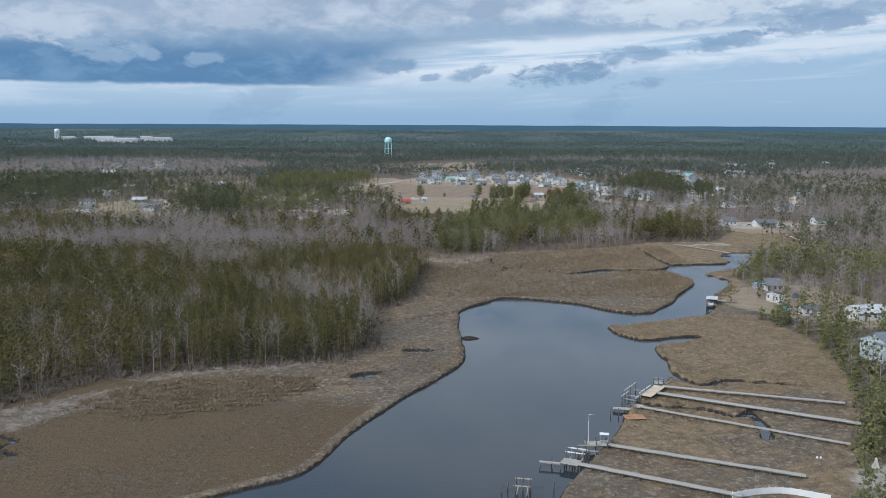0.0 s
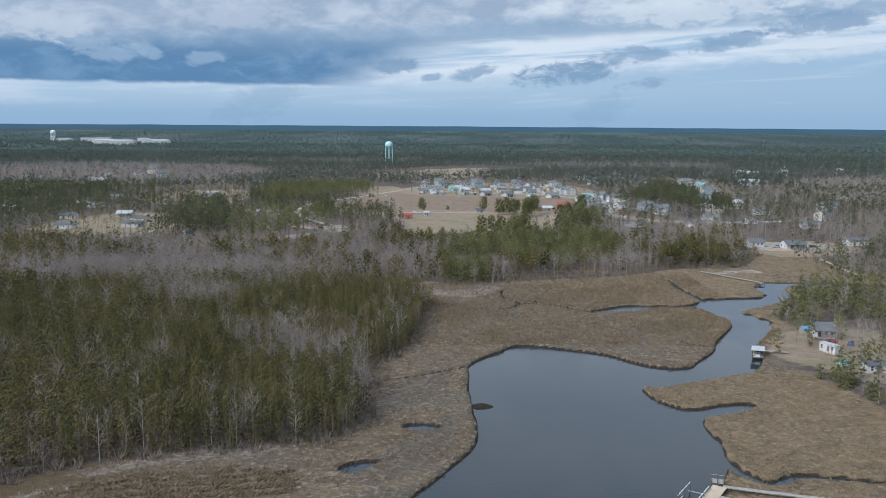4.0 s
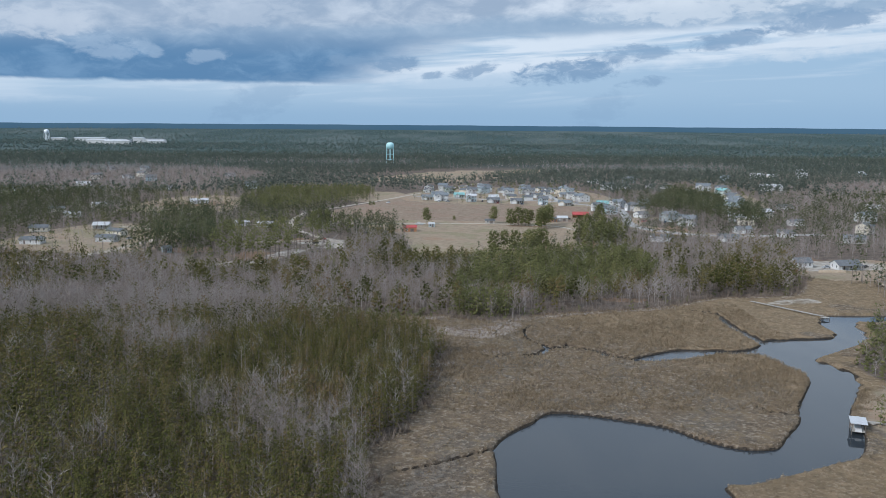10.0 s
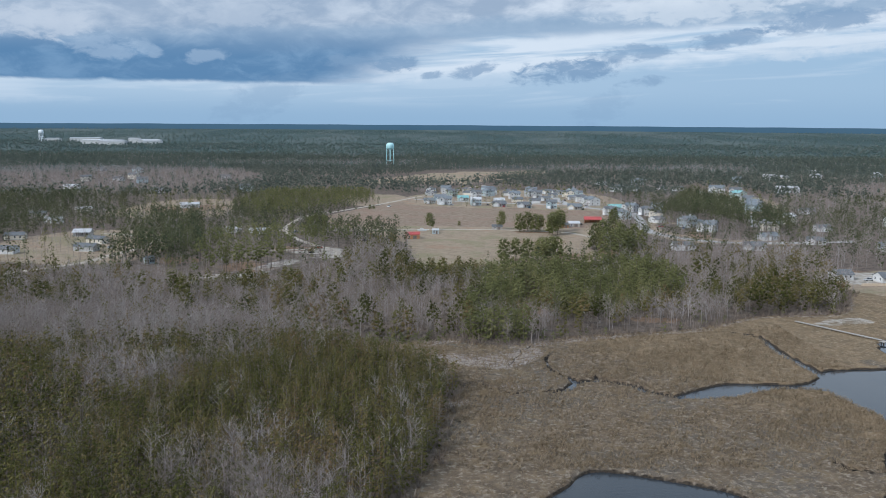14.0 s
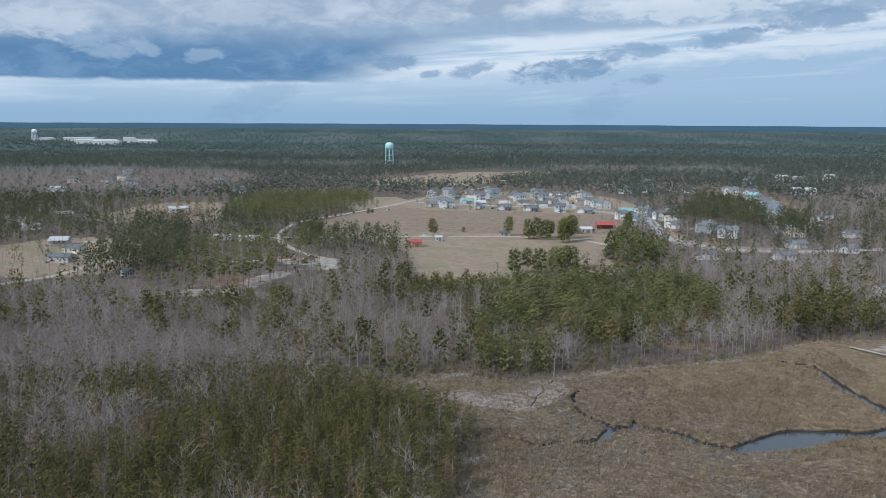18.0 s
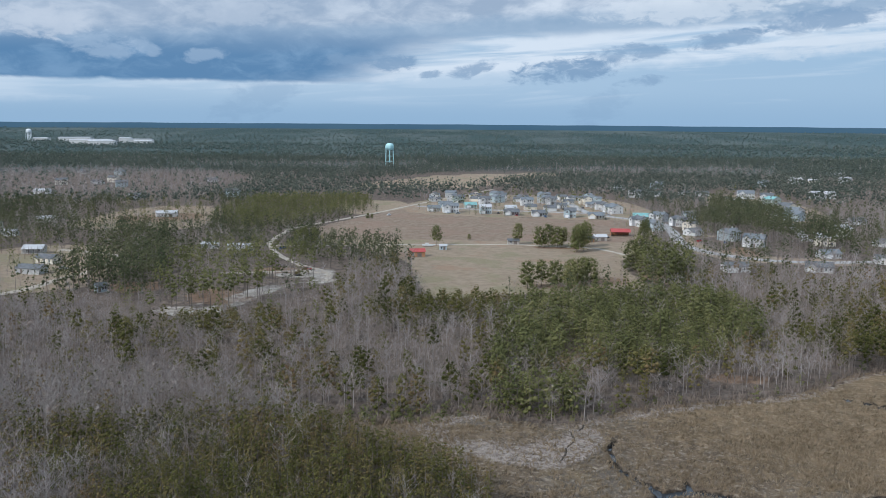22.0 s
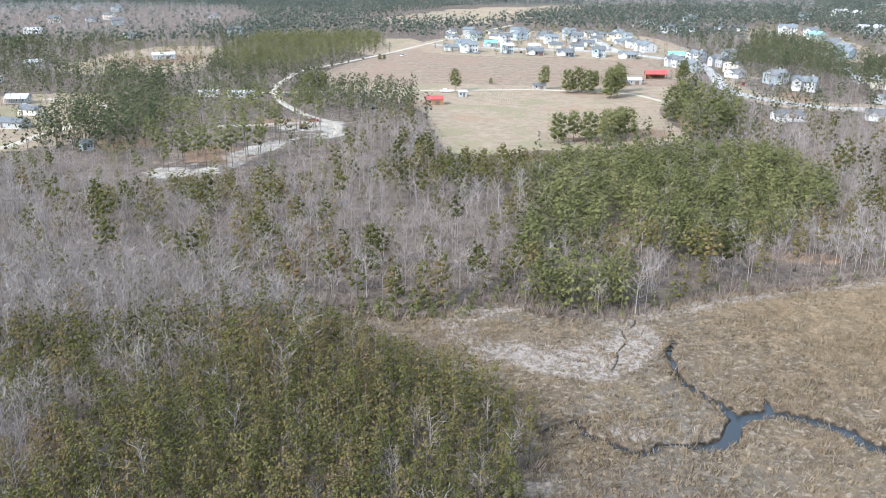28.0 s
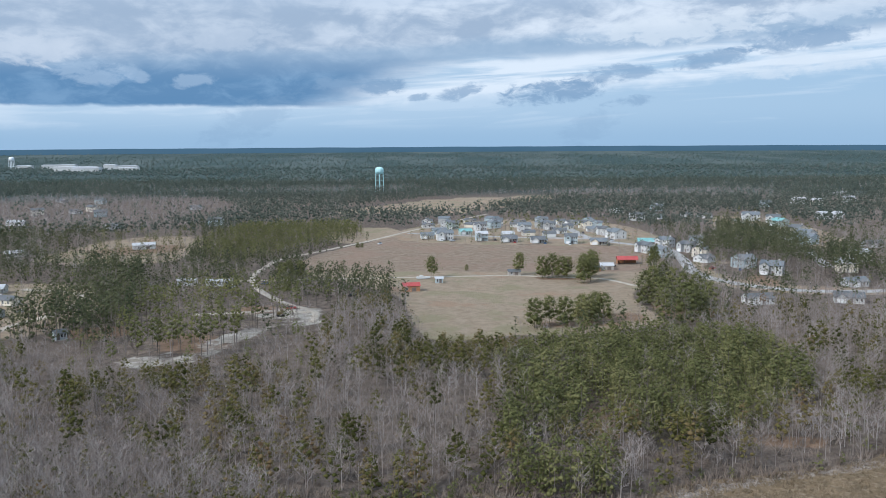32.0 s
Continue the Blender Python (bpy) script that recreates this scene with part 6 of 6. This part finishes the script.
rows = [
    (171, 792, 20, 13, 11, 2, PALE_BLUE, BLUE_SHINGLE, "two-storey pale blue house among pines"),
    (178, 764, -30, 14, 11, 2, PALE_GREY, BLUE_SHINGLE, "two-storey grey house with a steep front gable"),
    (155, 818, 30, 12, 10, 1, WHITE, SHINGLE, "white house by the curving street"),
    (136, 673, 5, 15, 9, 1, WHITE, SHINGLE, "low white house behind bare trees with a dark roof"),
    (180, 674, -20, 15, 10, 1, PALE_GREY, SHINGLE, "low house with a wide grey roof"),
    (152, 900, -50, 12, 9, 2, WHITE, BLUE_SHINGLE, "white two-storey house along the street"),
    (160, 870, -60, 12, 9, 2, PALE_GREY, SHINGLE, "grey two-storey house along the street"),
    (176, 905, -20, 12, 9, 2, PALE_BLUE, SHINGLE, "pale blue house behind pines"),
    (130, 868, -70, 12, 9, 2, WHITE, SHINGLE, "white two-storey house beside the street"),
    (134, 842, -75, 12, 9, 2, PALE_BLUE, BLUE_SHINGLE, "pale blue two-storey house beside the street"),
    (160, 845, 60, 12, 9, 2, CREAM, SHINGLE, "cream two-storey house beside the street"),
    (205, 720, 10, 13, 9, 1, PALE_GREY, BLUE_SHINGLE, "grey house at the bend of the street"),
    (228, 700, -15, 13, 9, 1, WHITE, SHINGLE, "white house at the bend of the street"),
    (291, 1112, -10, 18, 13, 2, WHITE, BLUE_SHINGLE, "large white two-storey house on the upper street"),
    (303, 1086, -15, 14, 11, 2, WHITE, SHINGLE, "white two-storey house on the upper street"),
    (294, 1046, -70, 13, 11, 2, SAGE, TEAL_ROOF, "sage house with a teal roof on the upper street"),
    (282, 980, -65, 14, 12, 2, CREAM, SHINGLE, "tall cream house on the upper street"),
    (272, 940, -60, 15, 12, 2, WHITE, BLUE_SHINGLE, "tall white house with a blue-grey roof"),
    (262, 912, -60, 14, 11, 2, PALE_BLUE, BLUE_SHINGLE, "tall pale blue house on the upper street"),
    (255, 1140, 0, 14, 10, 1, WHITE, SHINGLE, "white house at the street's head"),
    (239, 1150, 0, 12, 9, 1, PALE_GREY, SHINGLE, "grey house at the street's head"),
    (181, 1118, 0, 16, 10, 2, WHITE, SHINGLE, "white house among distant trees"),
    (300, 890, 10, 14, 10, 1, PALE_GREY, SHINGLE, "grey house behind bare trees"),
    (330, 800, 15, 16, 11, 2, WHITE, BLUE_SHINGLE, "large white house in the eastern wood"),
    (262, 770, 10, 13, 9, 1, WHITE, SHINGLE, "low white house in the eastern wood"),
    (430, 1330, 0, 20, 11, 2, WHITE, WHITE_ROOF, "white building far off among trees"),
    (500, 1350, 0, 16, 11, 2, WHITE, WHITE_ROOF, "white distant house among trees"),
    (560, 1500, 0, 18, 11, 1, WHITE, WHITE_ROOF, "long white distant house"),
]
for hx, hy, yaw, w, d, st, wl, rf, lb in rows:
    house(hx, hy, yaw, w * 0.88, d * 0.88, st, wl, rf, lb, True, True, False, st == 2, None, EAST)
rng = np.random.default_rng(88)
for k in range(30):  # scattered roofs among the far trees
    hx, hy = rng.uniform(170, 620), rng.uniform(620, 1500)
    if k % 3 == 0:
        hx, hy = rng.uniform(-520, -200), rng.uniform(860, 1500)
    if abs(hx + 10) > (hy - 100) * 0.5 or cleared(np.array([hx]), np.array([hy]))[0]:
        continue
    house(hx, hy, rng.uniform(-60, 60), 13, 9, 1 + k % 2, (WHITE, CREAM, PALE_GREY, PALE_BLUE)[k % 4], (SHINGLE, WHITE_ROOF, BLUE_SHINGLE)[k % 3], "pale house half hidden among distant trees", k % 2 == 0, False, False, False, None, "scattered distant houses")
long_hall = shed(372, 1120, 0, 24, 12, 5, WHITE, WHITE_ROOF, "long white hall with a pale roof", "hall")
RIVER_H = "riverside houses"
house(132, 345, -12, 7, 7, 1, WHITE, SHINGLE, "white riverside cottage with a grey roof", False, False, True, False, 1.8, RIVER_H)
house(145, 294, 12, 12, 8, 1, WHITE, WHITE_ROOF, "small white house with a white roof among trees", False, False, False, False, 1.8, RIVER_H)
house(124, 236, 20, 12, 10, 2, PALE_BLUE, BLUE_SHINGLE, "two-storey blue-grey riverside house with decks", True, False, True, False, None, RIVER_H, "house", 1.2)
house(188, 574, 4, 9, 8, 1, WHITE, SHINGLE, "small white house by the open lot", False, False, False, False, 2.0, RIVER_H)
house(209, 567, 8, 13, 8, 1, WHITE, SHINGLE, "white house with a long porch by the open lot", False, False, True, False, 2.0, RIVER_H)
house(254, 582, 5, 14, 8, 1, WHITE, SHINGLE, "low white house beyond the marsh", False, False, False, False, 2.0, RIVER_H)
wall = thing("retaining_wall", 197, 556, None, 2, "low tan timber retaining wall on the open lot", "wall")
for k in range(6):
    boxed("wall_panel", FRESH_PLANK, wall, -6 + 2.4 * k, 0, 0.5, 2.3, 0.15, 1.5)
trailer = thing("house_trailer", 124.5, 322, None, -65, "white house trailer parked by the river", "trailer", "trailers")
boxed("shell", WHITE, trailer, 0, 0, 1.7, 6.4, 2.5, 2.2)
boxed("roof", WHITE_ROOF, trailer, 0, 0, 2.88, 6.6, 2.7, 0.16)
boxed("skirt", CONCRETE, trailer, 0, 0, 0.25, 6.3, 2.4, 0.7)
for k in (-2.2, 1.9):
    window(trailer, k, -1.25, 1.8, 0)
boxed("door", DOOR, trailer, 0.4, -1.28, 1.55, 0.8, 0.08, 1.8)
shed(127.5, 349, 10, 3.2, 2.6, 1.9, PLANK, BLUE_PAINT, "weathered grey shed under a blue sheet")
shed(128, 300, 5, 6, 4, 2.5, WHITE, SHINGLE, "white shed behind the bushes")
tarp = thing("covered_boat", 122, 306, None, 30, "boat under a turquoise cover on the shore", "boat")
solid("hull", WHITE, tarp, lambda b: block(b, 0, 0, 0.6, 5, 1.9, 1.0, 0, 0.95))
solid("cover", TURQUOISE, tarp, lambda b: block(b, 0, 0, 1.35, 4.8, 1.9, 0.6, 0, 0.5))

# yard by the nearest piers
fence = thing("white_fence", 51.5, 147.4, None, 0, "long white board fence curving round the yard", "fence")
line = smooth([(0, 0), (6, 2.0), (11, 2.0), (17, -1.0)], False, 4)
for (ax, ay), (bx, by) in zip(line[:-1], line[1:]):
    ln, yw = math.hypot(bx - ax, by - ay), math.atan2(by - ay, bx - ax)
    boxed("fence_panel", TRIM, fence, (ax + bx) / 2, (ay + by) / 2, 0.62, ln - 0.08, 0.07, 1.15, yw)
    boxed("fence_post", TRIM, fence, ax, ay, 0.65, 0.14, 0.14, 1.4, yw)
lamp = thing("yard_lamp", 72, 160, None, 0, "dark lamp post with two white globes in the yard", "lamp")
solid("post", DOOR, lamp, lambda b: rod(b, (0, 0, 0), (0, 0, 2.6), 0.06, 8))
for s in (-0.35, 0.35):
    solid("globe", TRIM, lamp, lambda b: lathe(b, [(0.02, 2.5), (0.18, 2.6), (0.22, 2.75), (0.16, 2.92), (0.02, 3.0)], 10)).matrix_basis = pose(s, 0, 0)
boxed("cross_bar", DOOR, lamp, 0, 0, 2.55, 0.8, 0.06, 0.06)
cone = thing("covered_grill", 84, 162, None, 0, "tan covered stand in the sandy yard", "cover")
solid("cover", CREAM, cone, lambda b: lathe(b, [(0.75, 0), (0.6, 0.5), (0.3, 1.3), (0.24, 1.7), (0.1, 1.95), (0.01, 2.0)], 12))
pool = thing("yard_pool", 84, 149, None, 10, "blue above-ground pool beside bushes", "pool")
solid("wall", BLUE_PAINT, pool, lambda b: lathe(b, [(2.9, -0.2), (2.9, 1.2), (2.7, 1.2), (2.7, 0.1), (0.01, 0.1)], 20))

# ---- sheds, barns and field things ----
shed(-31, 716, 8, 9, 6, 3.0, RUST_PLANK, RED_ROOF, "small barn with a bright red roof at the field's edge", "barn")
shed(104, 813, -4, 12.5, 8, 3.0, RUST_PLANK, RED_ROOF, "long open barn with a red metal roof", "barn", True)
shed(-16, 742, 5, 4.2, 3.6, 2.6, PALE_BLUE, WHITE_ROOF, "small pale blue garden shed in the field")
shed(28, 768, 3, 7, 5, 2.4, PLANK, SHINGLE, "old grey shed under a pine")
shed(86, 788, 0, 8, 6, 2.8, PLANK, WHITE_ROOF, "weathered shed with a pale roof")
shed(78, 782, 15, 5, 5, 2.4, RUST_PLANK, SHINGLE, "low brown shed by the track")
boat = thing("parked_boat", -25.5, 756, None, 5, "white boat parked under a lone pine", "boat")
solid("hull", WHITE, boat, lambda b: (block(b, 0, 0, 0.9, 6.5, 2.2, 0.9, 0, 1.0), block(b, 3.9, 0, 1.0, 1.6, 1.4, 0.7, 0, 0.8)))
boxed("cabin", WHITE, boat, -0.4, 0, 1.7, 2.2, 1.7, 0.8)
boxed("cradle", STEEL, boat, 0, 0, 0.25, 5.0, 1.4, 0.4)
WEST_H = "houses along the west lane"
house(-249, 718, 5, 11, 7, 1, PALE_GREY, WHITE_ROOF, "pale grey bungalow with a pale roof by the lane", False, False, True, False, 1.6, WEST_H)
house(-220, 652, -12, 13, 7, 1, PALE_GREY, SHINGLE, "long grey bungalow with a dark roof", False, False, False, False, 1.6, WEST_H)
house(-226, 684, -20, 12, 7, 1, CREAM, SHINGLE, "cream bungalow with a grey roof", False, False, False, False, 1.6, WEST_H)
house(-262, 640, 0, 13, 8, 1, WHITE, SHINGLE, "white bungalow at the lane's end", False, False, False, False, 1.6, WEST_H)
house(-285, 700, 10, 12, 8, 1, CREAM, SHINGLE, "cream bungalow under pines", False, False, False, False, 1.6, WEST_H)
house(-136, 737, 3, 14, 6, 1, WHITE, WHITE_ROOF, "white mobile home by the sandy lot", False, False, False, False, 0.8, WEST_H)
house(-155, 742, 6, 10, 6, 1, PALE_GREY, WHITE_ROOF, "pale mobile home behind pines", False, False, False, False, 0.8, WEST_H)
house(-168, 606, 40, 4.5, 4, 1, PALE_BLUE, SHINGLE, "small blue hut at the wood's edge", False, False, False, False, 1.2, WEST_H)
shed(-234, 911, 25, 16, 7, 3.2, WHITE, WHITE_ROOF, "long white shed in the sandy clearing", "barn")
shed(-422, 1110, 0, 16, 8, 3.5, WHITE, WHITE_ROOF, "white barn far off in a clearing", "barn")
for k, (hx, hy) in enumerate(((-300, 790), (-330, 830), (-360, 760), (-345, 700), (-310, 868))):
    house(hx, hy, 5 + 9 * k, 12, 7, 1, (WHITE, CREAM, PALE_GREY)[k % 3], (WHITE_ROOF, SHINGLE)[k % 2], "pale bungalow half hidden by pines", False, False, False, False, 1.5, WEST_H)

digger = thing("excavator", -88, 651, None, 25, "dark weathered excavator on the sandy lot", "excavator")
for s in (-1.1, 1.1):
    solid("track", RUBBER, digger, lambda b: (block(b, 0, s, 0.45, 3.6, 0.55, 0.9, 0, 0.85)))
boxed("chassis", DOOR, digger, 0, 0, 0.8, 2.2, 1.6, 0.5)
solid("engine_body", MACHINE, digger, lambda b: block(b, -0.6, 0, 1.6, 2.4, 2.3, 1.2, 0, 0.92))
cab = solid("cab", MACHINE, digger, lambda b: block(b, 0.8, 0.6, 2.0, 1.4, 1.1, 1.9, 0, 0.9))
boxed("cab_window", GLASS, cab, 1.42, 0.6, 2.2, 0.12, 0.8, 1.0)
solid("boom", MACHINE, digger, lambda b: rod(b, (0.8, -0.4, 1.6), (4.2, -0.4, 3.6), 0.25, 6))
solid("arm", MACHINE, digger, lambda b: rod(b, (4.2, -0.4, 3.6), (5.6, -0.4, 1.4), 0.2, 6))
solid("bucket", DOOR, digger, lambda b: block(b, 5.5, -0.4, 0.9, 0.9, 1.1, 0.9, 0, 0.6))


def car(x, y, yaw, paint, label, truck=False):
    ob = thing("car", x, y, None, yaw, label, "car", "parked cars")
    solid("body", paint, ob, lambda b: (block(b, 0, 0, 0.62, 4.6, 1.8, 0.6, 0, 0.96), block(b, 1.5, 0, 0.95, 1.5, 1.7, 0.14, 0, 0.9)))
    solid("cabin", GLASS, ob, lambda b: block(b, -0.3 if not truck else 0.35, 0, 1.2, 2.6 if not truck else 1.8, 1.65, 0.6, 0, 0.78))
    solid("roof", paint, ob, lambda b: block(b, -0.3 if not truck else 0.35, 0, 1.53, 1.9 if not truck else 1.3, 1.3, 0.08, 0, 0.95))
    for wx in (-1.45, 1.45):
        for wy in (-0.85, 0.85):
            solid("wheel", RUBBER, ob, lambda b: rod(b, (wx, wy - 0.1, 0.34), (wx, wy + 0.1, 0.34), 0.34, 10))
    return ob


for k, (cx, cy, yw) in enumerate(((-12, 950, 80), (-4, 947, 30), (30, 950, 90), (44, 934, 80), (66, 924, 90), (84, 917, 80), (148, 908, 10), (112, 912, 80), (-86, 668, 20), (-112, 742, 60), (-60, 930, 66), (120, 940, -60), (108, 1000, 85), (150, 786, 40), (165, 780, 70), (140, 800, 20), (200, 570, 10), (222, 572, 40), (130, 334, 20), (136, 332, 60), (-240, 706, 20), (-210, 664, 40), (92, 800, 0), (70, 778, 20), (262, 960, 70), (268, 990, 80), (-128, 730, 20), (-60, 700, 30))):
    paint = k % len(CAR_PAINTS)
    car(cx, cy, yw, CAR_PAINTS[paint], ("white", "silver", "black", "red", "dark blue")[paint] + " car parked beside the houses", k % 3 == 1)

# ---- water towers and the far works ----
def water_tower(x, y, z, height, radius, legs, paint, label):
    ob = thing("water_tower", x, y, z, 0, label, "water tower", "water towers")
    r, top = radius, height
    base = top - 1.75 * r
    solid("tank", paint, ob, lambda b: lathe(b, [(0.01, base - 0.1), (r * 0.5, base + 0.05 * r), (r * 0.86, base + 0.28 * r), (r, base + 0.55 * r), (r, base + 1.05 * r), (r * 0.93, base + 1.32 * r), (r * 0.72, base + 1.56 * r), (r * 0.4, base + 1.7 * r), (0.01, top)], 28), smoothed=True)
    solid("balcony", paint, ob, lambda b: lathe(b, [(r, base + 0.5 * r), (r * 1.1, base + 0.5 * r), (r * 1.1, base + 0.53 * r), (r, base + 0.53 * r)], 28))
    solid("riser", paint, ob, lambda b: rod(b, (0, 0, 0), (0, 0, base + 0.3), 0.16 * r, 12))
    spots = [(math.cos(6.283 * (k + 0.5) / legs), math.sin(6.283 * (k + 0.5) / legs)) for k in range(legs)]
    for k, (cx, cy) in enumerate(spots):
        solid("leg", paint, ob, lambda b: rod(b, (cx * r * 1.12, cy * r * 1.12, -0.5), (cx * r * 0.96, cy * r * 0.96, base + 0.6 * r), 0.075 * r, 8))
        dx, dy = spots[(k + 1) % legs]
        for zz in (0.33, 0.66):
            solid("strut", paint, ob, lambda b: rod(b, (cx * r * 1.06, cy * r * 1.06, base * zz), (dx * r * 1.06, dy * r * 1.06, base * zz), 0.03 * r, 5))
    return ob


water_tower(-104, 1660, None, 39.5, 6.8, 6, TOWER_PAINT, "tall turquoise water tower on six legs above the woods")
water_tower(-1210, 2765, None, 34, 7.5, 6, TOWER_WHITE, "white water tower far off beside the works")
for k, (bx, by, w, d, h) in enumerate(((-975, 2640, 110, 60, 9), (-930, 2590, 70, 40, 8), (-1105, 2800, 60, 40, 8), (-1060, 2790, 40, 30, 9), (-865, 2700, 60, 40, 9), (-840, 2650, 50, 30, 7), (-1180, 2780, 40, 25, 7), (-905, 2690, 30, 30, 13))):
    ob = thing("factory_hall", bx, by, None, 4 * k % 11, "long white factory hall far off in the forest", "factory", "factory halls")
    boxed("wall", WHITE, ob, 0, 0, h / 2 - 2, w, d, h + 6)
    solid("roof", WHITE_ROOF, ob, lambda b: gable(b, -w / 2, w / 2, -d / 2, d / 2, 0, h + 1, 1.5, 0, 0.5, 0.4))
